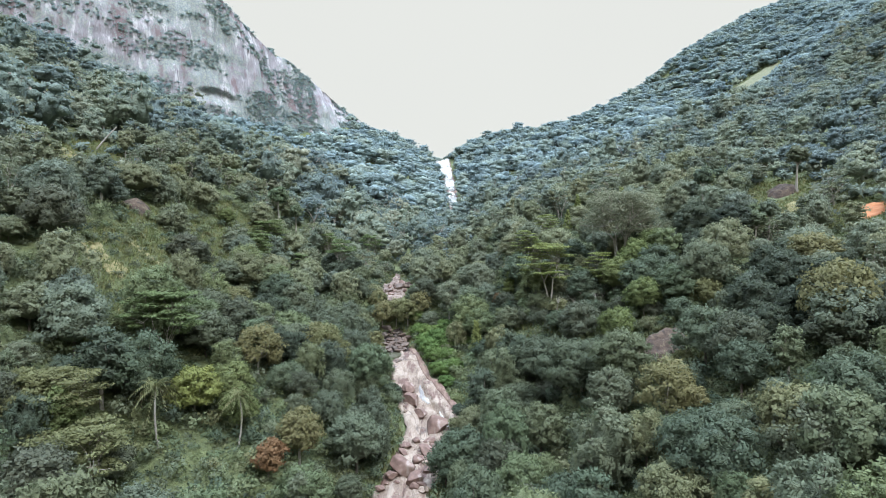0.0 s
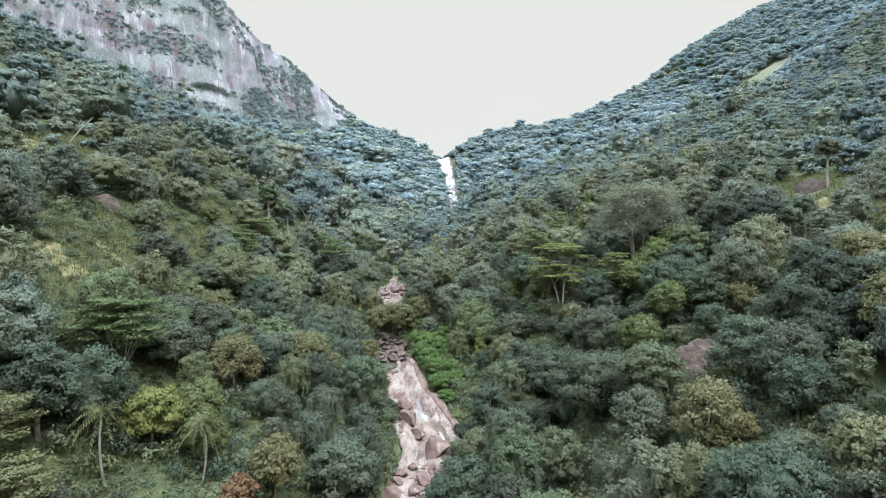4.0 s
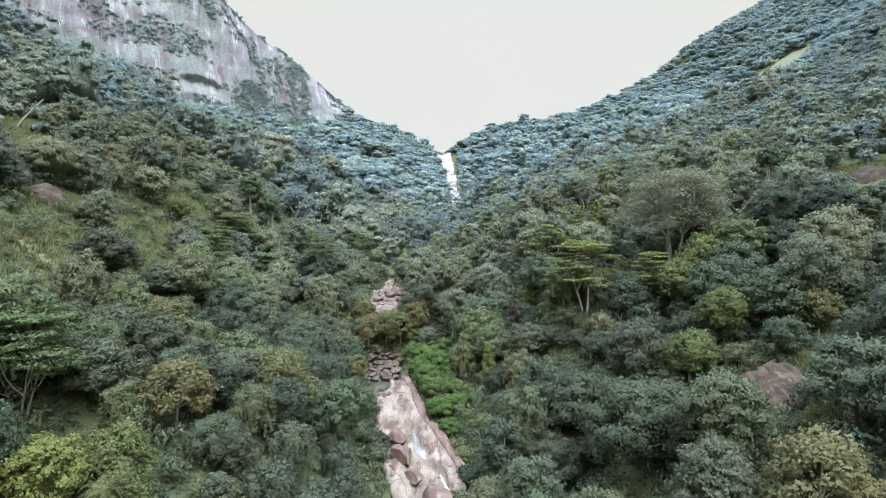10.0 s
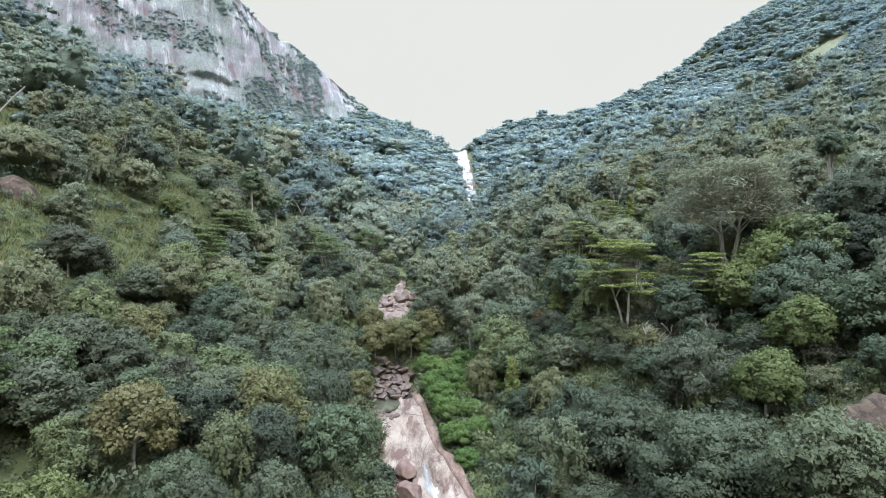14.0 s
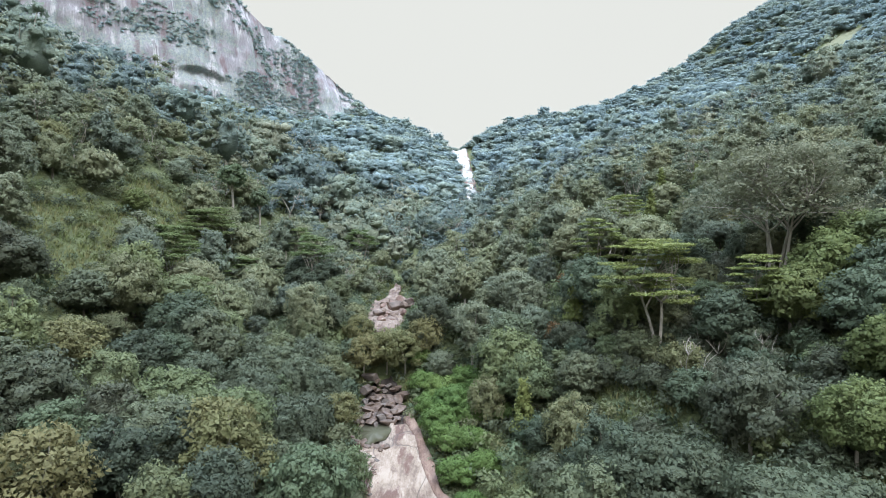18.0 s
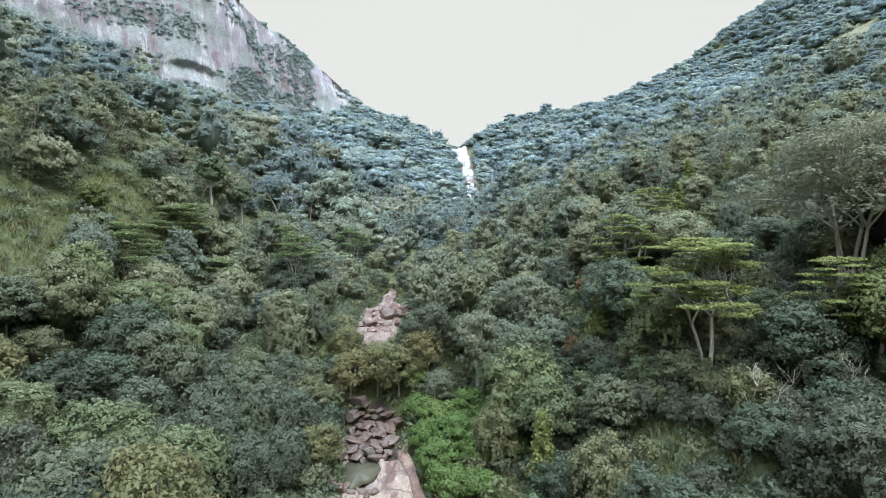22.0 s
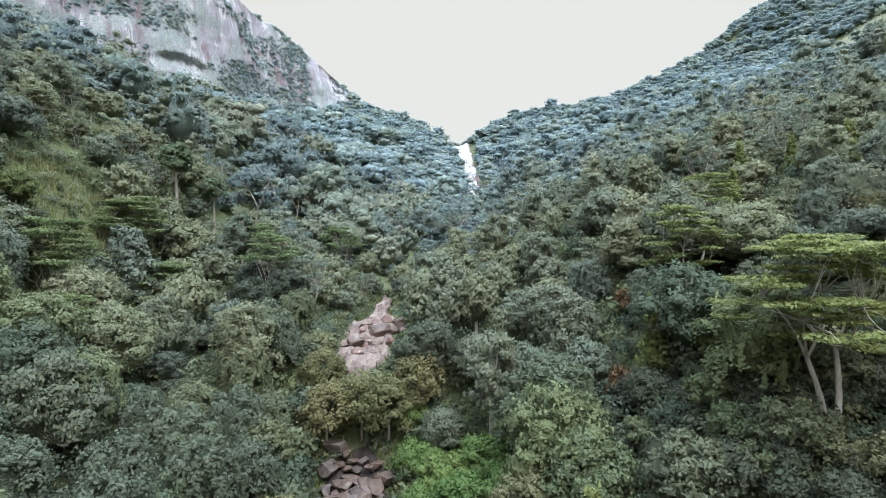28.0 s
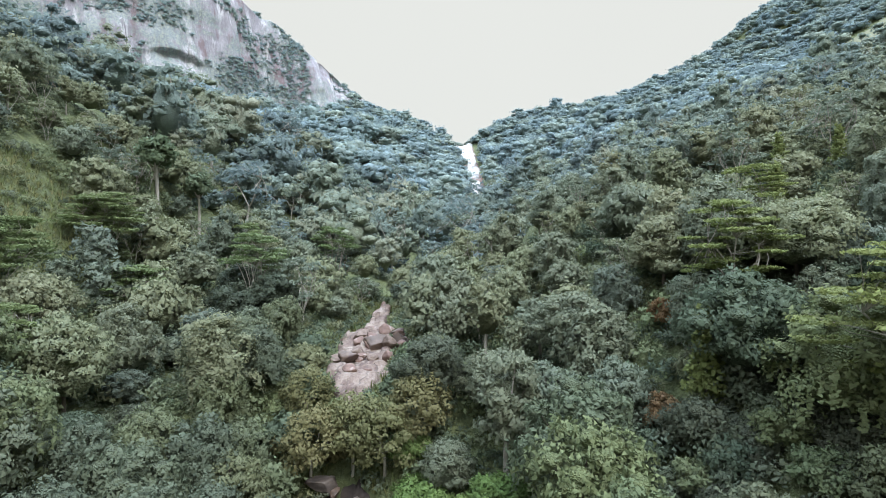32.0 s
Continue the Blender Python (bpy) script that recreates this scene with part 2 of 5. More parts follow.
def cliff_side(x, y):
    """Metres behind the foot of the cliff (negative: before it), and the height of the wall there."""
    best, high = np.full(np.shape(x), 1e9), np.zeros(np.shape(x))
    sign = np.full(np.shape(x), -1.0)
    for i in range(len(CLIFF_X) - 1):
        ax, ay, bx, by = CLIFF_X[i], CLIFF_Y[i], CLIFF_X[i + 1], CLIFF_Y[i + 1]
        dx, dy = bx - ax, by - ay
        q = ((x - ax) * dx + (y - ay) * dy) / (dx * dx + dy * dy)
        q = np.clip(q, -0.6 if i == 0 else 0, 1)
        d = np.hypot(x - ax - q * dx, y - ay - q * dy)
        near = d < best
        best = np.where(near, d, best)
        high = np.where(near, np.maximum(CLIFF_H[i] + (CLIFF_H[i + 1] - CLIFF_H[i]) * q, 0), high)
        sign = np.where(near, np.sign((x - ax) * dy - (y - ay) * dx), sign)
    return best * sign, high


def height(x, y):
    """The ground of the valley."""
    x, y = np.asarray(x, float), np.asarray(y, float)
    sx, sz = np.interp(y, STREAM_Y, STREAM_X), np.interp(y, STREAM_Y, STREAM_Z)
    bank = np.interp(y, BANK_Y, BANK_Z)
    d = x - sx
    away = step(6, 40, np.abs(d))
    sz = sz + (bank - sz) * away
    far = step(300, 620, y)
    left = np.interp(-d, [0, 4, 8, 35, 57, 72, 82, 100, 172, 245, 320, 520, 900], [0, 0.3, 1.5, 9, 18, 31, 41, 57, 92, 132, 165, 200, 220])
    left_far = np.interp(-d, [0, 4, 8, 35, 60, 120, 180, 240, 320, 520, 900], [0, 0.3, 1.5, 9, 19, 45, 60, 77, 100, 135, 170])
    right = np.interp(d, [0, 4, 10, 37, 47, 58, 70, 85, 120, 150, 285, 400, 520, 900], [0, 0.3, 1.5, 8.5, 19.5, 23.5, 27.5, 32.5, 45, 51, 107, 190, 252, 370])
    right_far = np.interp(d, [0, 4, 10, 46, 75, 142, 285, 320, 400, 480, 900], [0, 0.3, 2, 15, 22, 42, 99, 122, 184, 230, 400])
    z = sz + np.where(d < 0, left * (1 - far) + left_far * far, right * (1 - far) + right_far * far)
    # a spur of higher ground on the near left
    z = z + 8.0 * step(14, 30, -d) * (1 - step(62, 80, -d)) * step(95, 122, y) * (1 - step(150, 178, y))
    z = z + 12 * np.exp(-((np.abs(d) - 85) / 70) ** 2) * step(640, 780, y)
    z = z - np.maximum(y - 900, 0) * 0.12 * step(0, 60, np.abs(d))
    z = z + step(6, 70, np.abs(d)) * (fbm(x / 70, y / 70, 3, 4) * 14 + fbm(x / 18, y / 18, 9, 3) * 3.0)
    s, h = cliff_side(x, y)
    z = z - 13 * np.exp(-((x + 148) / 42) ** 2 - ((y - 765) / 62) ** 2) * (1 - step(0, 14, s))
    z = z + h * step(14, 44, s) + np.clip(s - 40, 0, 220) * 0.42 * step(40, 140, h)
    return z

def stream_half(y):
    """Half the bare width of the stream bed."""
    return np.interp(y, [0, 120, 138, 148, 160, 168, 178, 190, 200, 207, 215, 226, 231, 240, 248, 268, 278, 290, 302, 310, 560, 600, 760, 845, 900],
                     [6, 7.0, 5.6, 6.4, 7.0, 8.2, 7.2, 6.6, 6.3, 6.5, 5, 5, 1, 2, 5.5, 6, 3.5, 2, 2, 0, 0, 5.5, 7.5, 11, 3])
# ---- end of plan ----


def mesh_from(name, verts, faces, mats=(), slots=None, tints=None, smooth=False, normals=None):
    """One mesh from arrays; faces are tuples of arrays of triangles or quads."""
    me = bpy.data.meshes.new(name)
    loops = np.concatenate([f.ravel() for f in faces]).astype(np.int32)
    sizes = np.concatenate([np.full(len(f), f.shape[1]) for f in faces]).astype(np.int32)
    starts = np.concatenate([[0], np.cumsum(sizes)[:-1]]).astype(np.int32)
    me.vertices.add(len(verts))
    me.vertices.foreach_set("co", np.ascontiguousarray(verts, np.float32).ravel())
    me.loops.add(len(loops))
    me.loops.foreach_set("vertex_index", loops)
    me.polygons.add(len(sizes))
    me.polygons.foreach_set("loop_start", starts)
    if slots is not None:
        me.polygons.foreach_set("material_index", np.asarray(slots, np.int32))
    if smooth:
        me.polygons.foreach_set("use_smooth", np.ones(len(sizes), bool))
    for m in mats:
        me.materials.append(m)
    if tints is not None:
        at = me.attributes.new("tint", "FLOAT", "POINT")
        at.data.foreach_set("value", np.ascontiguousarray(tints, np.float32))
    me.update(calc_edges=True)
    if normals is not None:
        me.normals_split_custom_set_from_vertices(normals)
    else:
        me.validate()
    return me


def grid_faces(nu, nv):
    i = (np.arange(nu - 1)[:, None] * nv + np.arange(nv - 1)[None, :]).ravel()
    return np.stack([i, i + nv, i + nv + 1, i + 1], 1)


# ---- ground ----
GROUND = plain("forest_floor", (0.048, 0.060, 0.024), (0.118, 0.136, 0.052), 0.8, 0.95, 1.0, 0.8)
gx = np.sinh(np.linspace(-3.4, 3.4, 250)) * 110
gy = np.concatenate([np.linspace(-600, 40, 30)[:-1], np.linspace(40, 420, 150)[:-1], np.linspace(420, 1000, 130)[:-1], np.linspace(1000, 4200, 25)])
GX, GY = np.meshgrid(gx, gy, indexing="ij")
dug = np.abs(GX - np.interp(GY, STREAM_Y, STREAM_X)) - stream_half(GY)
GZ = height(GX, GY) - 1.6 * (1 - step(-0.5, 2.5, dug)) * (stream_half(GY) > 0.5) * (GY < 315)
ground_mesh = mesh_from("ground", np.stack([GX.ravel(), GY.ravel(), GZ.ravel()], 1), [grid_faces(len(gx), len(gy))], [GROUND], smooth=True)
tagged(new("ground", ground_mesh), "steep valley ground of dark earth, grass and leaf litter", "ground", kind="structure")

# ---- rock: the cliff, the stream bed, the falls ----
def rock_material(name, stops, streak=None, fine=1.2, big=0.15, rough=0.85, stretch=(1, 1, 1), relief=0.7, depth=0.15, cracks=None, moss=None):
    m, n, l, b = material(name)
    tc = n.new("ShaderNodeTexCoord")
    mp = n.new("ShaderNodeMapping")
    mp.inputs["Scale"].default_value = stretch
    l.new(tc.outputs["Object"], mp.inputs[0])
    a = noise_tex(n, l, mp.outputs[0], big, 5.0, 0.6)
    f = noise_tex(n, l, mp.outputs[0], fine, 6.0, 0.65)
    both = calc(n, l, "ADD", calc(n, l, "MULTIPLY", a, 0.65), calc(n, l, "MULTIPLY", f, 0.35))
    col = ramp(n, l, both, stops)
    if streak:
        sm = n.new("ShaderNodeMapping")
        sm.inputs["Scale"].default_value = streak[0]
        l.new(tc.outputs["Object"], sm.inputs[0])
        st = noise_tex(n, l, sm.outputs[0], 1.0, 5.0, 0.6)
        for lo, hi, c in streak[1]:
            mr = n.new("ShaderNodeMapRange")
            mr.inputs["From Min"].default_value, mr.inputs["From Max"].default_value = lo, hi
            l.new(st, mr.inputs["Value"])
            col = mixed(n, l, mr.outputs[0], col, c)
    if cracks:
        cm = n.new("ShaderNodeMapping")
        cm.inputs["Scale"].default_value = cracks
        l.new(tc.outputs["Object"], cm.inputs[0])
        warp = n.new("ShaderNodeVectorMath")
        warp.operation = "ADD"
        wob = n.new("ShaderNodeTexNoise")
        wob.inputs["Scale"].default_value = 1.2
        l.new(cm.outputs[0], wob.inputs["Vector"])
        l.new(cm.outputs[0], warp.inputs[0])
        l.new(wob.outputs["Color"], warp.inputs[1])
        vo = n.new("ShaderNodeTexVoronoi")
        vo.feature = "DISTANCE_TO_EDGE"
        vo.inputs["Scale"].default_value = 1.0
        l.new(warp.outputs[0], vo.inputs["Vector"])
        mr = n.new("ShaderNodeMapRange")
        mr.inputs["From Min"].default_value, mr.inputs["From Max"].default_value = 0.0, 0.014
        mr.inputs["To Min"].default_value, mr.inputs["To Max"].default_value = 0.6, 0.0
        l.new(vo.outputs["Distance"], mr.inputs["Value"])
        col = mixed(n, l, mr.outputs[0], col, (0.05, 0.04, 0.035))
        both = calc(n, l, "SUBTRACT", both, calc(n, l, "MULTIPLY", mr.outputs[0], 0.25))
    if moss:
        patchy = calc(n, l, "ADD", calc(n, l, "MULTIPLY", noise_tex(n, l, tc.outputs["Object"], 0.022, 5.0, 0.62), 0.7), calc(n, l, "MULTIPLY", noise_tex(n, l, tc.outputs["Object"], 0.22, 4.0, 0.6), 0.3))
        mr = n.new("ShaderNodeMapRange")
        mr.inputs["From Min"].default_value, mr.inputs["From Max"].default_value = 0.475, 0.545
        mr.inputs["To Max"].default_value = 0.85
        l.new(patchy, mr.inputs["Value"])
        tuft_col = ramp(n, l, noise_tex(n, l, tc.outputs["Object"], 0.5, 4.0, 0.7), moss)
        col = mixed(n, l, mr.outputs[0], col, tuft_col)
    l.new(col, b.inputs["Base Color"])
    b.inputs["Roughness"].default_value = rough
    bump(n, l, b, both, relief, depth)
    return m


# streaked rock and moss patches, their colours paled and blued to imitate haze
CLIFF_ROCK = rock_material("cliff_rock", [(0.36, (0.170, 0.155, 0.170)), (0.5, (0.242, 0.226, 0.242)), (0.64, (0.325, 0.306, 0.322))],
                           ((0.085, 0.085, 0.010), [(0.47, 0.40, (0.170, 0.128, 0.134)), (0.545, 0.60, (0.42, 0.405, 0.41)), (0.62, 0.65, (0.20, 0.182, 0.198))]), 0.9, 0.12, 0.9, (1, 1, 0.35), relief=1.0, depth=3.0,
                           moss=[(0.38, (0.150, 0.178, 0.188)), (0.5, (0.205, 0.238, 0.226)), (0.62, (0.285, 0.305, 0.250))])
GRANITE = rock_material("pale_granite", [(0.40, (0.125, 0.088, 0.064)), (0.5, (0.205, 0.155, 0.118)), (0.60, (0.285, 0.230, 0.180))],
                        ((0.30, 0.06, 0.30), [(0.52, 0.60, (0.10, 0.056, 0.042)), (0.42, 0.35, (0.265, 0.213, 0.167))]), 2.6, 0.3, 0.8, (1, 0.35, 1), relief=1.0, depth=0.6, cracks=(0.07, 0.045, 0.07))
BOULDER = rock_material("brown_boulder", [(0.36, (0.080, 0.047, 0.036)), (0.5, (0.140, 0.085, 0.066)), (0.66, (0.205, 0.142, 0.112))],
                        ((0.7, 0.7, 0.2), [(0.60, 0.70, (0.30, 0.25, 0.22))]), 2.5, 0.5, 0.8, relief=0.8, depth=0.12)
WET_ROCK = rock_material("dark_boulder", [(0.34, (0.045, 0.035, 0.029)), (0.5, (0.085, 0.066, 0.055)), (0.68, (0.15, 0.12, 0.10))], None, 2.5, 0.6, 0.7, depth=0.08)
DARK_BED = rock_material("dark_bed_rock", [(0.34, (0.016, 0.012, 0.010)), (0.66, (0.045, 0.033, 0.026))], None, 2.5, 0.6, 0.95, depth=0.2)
PILE_ROCK = rock_material("brown_pile_boulder", [(0.34, (0.042, 0.027, 0.019)), (0.5, (0.090, 0.059, 0.042)), (0.68, (0.175, 0.122, 0.090))],
                          ((0.5, 0.5, 0.5), [(0.56, 0.66, (0.075, 0.05, 0.045))]), 1.8, 0.35, 0.6, relief=0.9, depth=0.2)
EARTH = rock_material("bare_brown_earth", [(0.38, (0.027, 0.016, 0.010)), (0.5, (0.054, 0.034, 0.022)), (0.62, (0.091, 0.063, 0.041))],
                      ((0.9, 0.25, 0.3), [(0.58, 0.66, (0.114, 0.087, 0.056)), (0.44, 0.36, (0.024, 0.016, 0.011))]), 2.6, 0.45, 0.95, relief=1.0, depth=0.5)
RED_EARTH = rock_material("red_earth", [(0.34, (0.33, 0.12, 0.05)), (0.66, (0.46, 0.20, 0.09))], None, 1.5, 0.25, 0.95)
WHITE_WATER = rock_material("white_water", [(0.40, (0.16, 0.15, 0.14)), (0.48, (0.31, 0.30, 0.27)), (0.6, (0.38, 0.37, 0.33))], None, 0.5, 0.2, 0.55, (1, 0.3, 0.3), 0.6, 0.2)

# the cliff: fluted walls over the left slope, with a shallow cave
seg = np.hypot(np.diff(CLIFF_X), np.diff(CLIFF_Y))
run = np.concatenate([[0], np.cumsum(seg)])
cs = np.linspace(-30, 640, 360)
bend = 12.0
wide_x = np.interp(cs[:, None] + np.linspace(-bend, bend, 7), run, CLIFF_X).mean(1) + np.where(cs < 0, -cs * 0.645, 0)
wide_y = np.interp(cs[:, None] + np.linspace(-bend, bend, 7), run, CLIFF_Y).mean(1) + np.where(cs < 0, -cs * 0.764, 0)
tx, ty = np.gradient(wide_x), np.gradient(wide_y)
tl = np.hypot(tx, ty)
back_x, back_y = ty / tl, -tx / tl
if np.mean(cliff_side(wide_x + back_x * 30, wide_y + back_y * 30)[0]) < 0:
    back_x, back_y = -back_x, -back_y
high = np.interp(cs, run, CLIFF_H)
cv = np.linspace(0, 1.08, 96)
S, V = np.meshgrid(cs, cv, indexing="ij")
foot = height(wide_x - back_x * 4, wide_y - back_y * 4) - 4
rim = height(wide_x + back_x * 50, wide_y + back_y * 50)
tall = np.maximum(rim - foot, 10)[:, None]
CZ = foot[:, None] + tall * np.minimum(V, 1.0)
flute = fbm(S / 38, V * tall / 260, 41, 4) * 30 + fbm(S / 10, V * tall / 110 + 7, 47, 3) * 10 + fbm(S / 4, V * tall / 30, 49, 2) * 2.5
ledge = fbm(S / 60 + 5, V * tall / 28, 53, 3) * 11
cave_s = run[3] + 10
roof = 251 + 4.5 * np.cos((S - cave_s) / 15) + fbm(S / 6, S * 0, 57, 3) * 3
cave = np.exp(-((S - cave_s) / 27) ** 4) * step(0, 3.0, roof - CZ) * (1 - step(4, 24, roof - CZ))
inset = 2 + 31 * np.clip(V, 0, 1) ** 1.25 + np.clip(V - 1, 0, 1) * 300 + (flute + ledge) * np.sin(np.clip(V, 0, 1) * np.pi) ** 0.4 + cave * 7
CXX, CYY = wide_x[:, None] + back_x[:, None] * inset, wide_y[:, None] + back_y[:, None] * inset
CZ = CZ - np.clip(V - 1, 0, 1) * 60
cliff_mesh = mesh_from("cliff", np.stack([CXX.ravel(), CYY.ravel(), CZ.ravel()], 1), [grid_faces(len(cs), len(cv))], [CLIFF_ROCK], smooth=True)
tagged(new("cliff", cliff_mesh), "tall grey rock face with pale streaks and a shallow cave", "cliff", kind="structure")


def bed_height(X, Y, seed, rough=1.0, lift=0.7):
    """Bedrock: broken blocks with some slope of their own; the slab below the pool is smooth."""
    wx, wy = X + fbm(X / 4, Y / 4, seed + 1, 2) * 4, Y + fbm(X / 4 + 9, Y / 4, seed + 2, 2) * 5
    blocks = lattice(np.floor(wx / 3.2), np.floor(wy / 4.2), seed) - 0.5
    tilt = (wx / 3.2 - np.floor(wx / 3.2) - 0.5) * (lattice(np.floor(wx / 3.2), np.floor(wy / 4.2), seed + 5) - 0.5)
    calm = np.interp(Y, [0, 178, 188, 209, 214], [1, 1, 0.25, 0.25, 1])
    # a raised slab beyond the crack on the right bank
    crack = np.interp(Y, [157, 162.5, 167, 172, 178, 184], [2.4, 0.6, -0.4, -2.9, -5.5, -7.4])
    shelf = step(156, 159, Y) * (1 - step(183, 189, Y)) * (seed == 60)
    past = X - crack + fbm(X / 1.5, Y / 1.5, seed + 8, 2) * 0.8
    lift = lift + shelf * (1.5 * step(0.1, 0.7, past) - 0.5 * np.exp(-(past / 0.55) ** 2))
    basin = np.hypot((X + 19.6) / 3.6, (Y - 207.6) / 6.0)
    lift = lift + (seed == 60) * (0.15 * np.exp(-((basin - 1.15) / 0.16) ** 2) - 1.7 * (1 - step(0.85, 1.1, basin)))
    calm = calm * (1 - 0.75 * shelf * step(0.0, 1.0, past))
    return height(X, Y) + lift + rough * (fbm(X / 6, Y / 7, seed + 3, 3) * 1.8 + fbm(X / 1.2, Y / 1.5, seed + 6, 2) * 0.35 + calm * (blocks * 1.3 + tilt * 1.2))


def bed(name, y0, y1, rows, cols, wide, rough, mat, label, lift=0.35, seed=60, category="stream bed", kind="structure", shift=0.0):
    """A sheet of bare rock or water that follows the stream."""
    y = np.linspace(y0, y1, rows)
    u = np.linspace(-1, 1, cols)
    Y, U = np.meshgrid(y, u, indexing="ij")
    half = wide(Y) * (1 + 0.28 * fbm(Y / 9, U * 0.4 + (U > 0) * 9, seed, 3) * 2)
    X = np.interp(Y, STREAM_Y, STREAM_X) + U * half + shift * stream_half(Y)
    Z = bed_height(X, Y, seed, rough, lift) - (lift + 0.8) * U ** 8 - 2.2 * (1 - step(y0, y0 + 3, Y) * (1 - step(y1 - 3, y1, Y)))
    ob = new(name, mesh_from(name, np.stack([X.ravel(), Y.ravel(), Z.ravel()], 1), [grid_faces(rows, cols)], [mat], smooth=not rough))
    return tagged(ob, label, category, kind=kind)


bed("stream_bed", -90, 214, 520, 52, lambda y: np.maximum(stream_half(y), 2.0) * 1.08, 1.0, GRANITE, "pale pinkish granite stream bed, smooth and stained brown", 0.9)
UPPER_ROCK = rock_material("upper_granite", [(0.40, (0.092, 0.060, 0.046)), (0.5, (0.160, 0.116, 0.090)), (0.60, (0.235, 0.185, 0.148))],
                           ((0.30, 0.10, 0.30), [(0.52, 0.60, (0.085, 0.050, 0.038)), (0.42, 0.35, (0.225, 0.180, 0.145))]), 2.6, 0.3, 0.8, (1, 0.5, 1), relief=1.0, depth=0.6, cracks=(0.09, 0.07, 0.09))
bed("stream_bed", 210, 233, 60, 30, lambda y: np.maximum(stream_half(y), 2.0) * 1.1, 1.2, DARK_BED, "very dark rock bed under piled boulders", -0.5, 64)
bed("stream_bed", 237, 312, 150, 44, lambda y: np.maximum(stream_half(y), 1.5) * 1.05, 1.1, UPPER_ROCK, "pale cracked granite of the upper stream", 0.7, 67)
STAIN = rock_material("brown_stained_rock", [(0.40, (0.085, 0.048, 0.035)), (0.5, (0.140, 0.086, 0.064)), (0.62, (0.21, 0.145, 0.11))], None, 3.0, 0.4, 0.85, (1, 0.35, 1), relief=1.0, depth=0.5)
bed("stream_bed", 163, 217, 110, 10, lambda y: 1.0 + 0.5 * np.sin(y / 5.0) ** 2, 1.0, STAIN, "reddish-brown stained rim of the granite slab", 1.05, 60, shift=0.98)
bed("falls_rock", 570, 850, 200, 24, lambda y: np.interp(y, [570, 600, 700, 760, 845, 850], [4, 7, 8, 9, 13, 13]), 1.4, BOULDER, "brown rock steps under the falls", 0.9, 70, "rock")
bed("waterfall", 600, 686, 120, 20, lambda y: np.interp(y, [600, 625, 660, 686], [2.6, 6.2, 6.0, 4.0]), 1.0, WHITE_WATER, "low white cascade at the foot of the falls", 2.4, 71, "waterfall", "")
bed("waterfall", 690, 744, 90, 20, lambda y: np.interp(y, [690, 705, 722, 744], [4.2, 6.0, 7.6, 6.0]), 1.0, WHITE_WATER, "white waterfall running down the rock steps", 2.6, 72, "waterfall", "")
bed("waterfall", 750, 846, 150, 24, lambda y: np.interp(y, [750, 770, 800, 830, 846], [5.5, 7.8, 10, 12.5, 13]), 1.0, WHITE_WATER, "wide white waterfall spilling from the notch of the ridge", 2.8, 74, "waterfall", "")
# ---- trees: shapes ----
def sphere_arrays(sub):
    bm = bmesh.new()
    bmesh.ops.create_icosphere(bm, subdivisions=sub, radius=1)
    v = np.array([p.co for p in bm.verts])
    f = np.array([[p.index for p in q.verts] for q in bm.faces])
    bm.free()
    return v, f


SPHERES = {k: sphere_arrays(k) for k in (1, 2, 3, 4)}


class Shape:
    """Gathers triangles and quads, with the way each corner faces."""

    def __init__(self):
        self.v, self.t, self.q, self.w, self.k, self.n = [], [], [], [], [], 0

    def add(self, v, tri=None, quad=None, face=None, heart=False):
        if tri is not None:
            self.t.append(tri + self.n)
            self.k.append(np.full(len(tri), int(heart)))
        if quad is not None:
            self.q.append(quad + self.n)
        self.v.append(v)
        self.w.append(np.tile([0.0, 0.0, 1.0], (len(v), 1)) if face is None else face)
        self.n += len(v)

    def arrays(self):
        v = np.concatenate(self.v) if self.v else np.zeros((0, 3))
        t = np.concatenate(self.t) if self.t else np.zeros((0, 3), int)
        q = np.concatenate(self.q) if self.q else np.zeros((0, 4), int)
        w = np.concatenate(self.w) if self.w else np.zeros((0, 3))
        k = np.concatenate(self.k) if self.k else np.zeros(0, int)
        return v, t, q, w, k


def unit(a):
    return a / (np.linalg.norm(a, axis=-1, keepdims=True) + 1e-9)


def sprays(shape, rng, at, out, size, spread=0.7, slim=0.6, fold=0.18, round_off=0.8, thin=1.0):
    """Small leaf sprays at the points, two to each, facing roughly along out."""
    at = np.concatenate([at, at + rng.normal(0, size * 0.45, at.shape) * np.array([1, 1, thin])])
    out = unit(np.concatenate([out, out]))
    k = len(at)
    nrm = unit(out + rng.normal(0, spread, (k, 3)))
    nrm = np.where((nrm * out).sum(1, keepdims=True) < 0, -nrm, nrm)
    a = unit(np.cross(nrm, rng.normal(0, 1, (k, 3))))
    b = np.cross(nrm, a)
    s = (size * rng.uniform(0.6, 1.35, k))[:, None]
    skew = rng.uniform(-0.25, 0.25, (k, 1))
    p = np.stack([at + a * s * 0.42 - nrm * s * fold, at - a * s * (0.30 + skew) + b * s * 0.34, at - a * s * (0.30 - skew) - b * s * 0.34], 1)
    i = np.arange(k)[:, None] * 3
    face = unit(out * round_off + nrm * (1 - round_off))
    shape.add(p.reshape(-1, 3), tri=i + np.arange(3)[None], face=np.repeat(face, 3, 0))


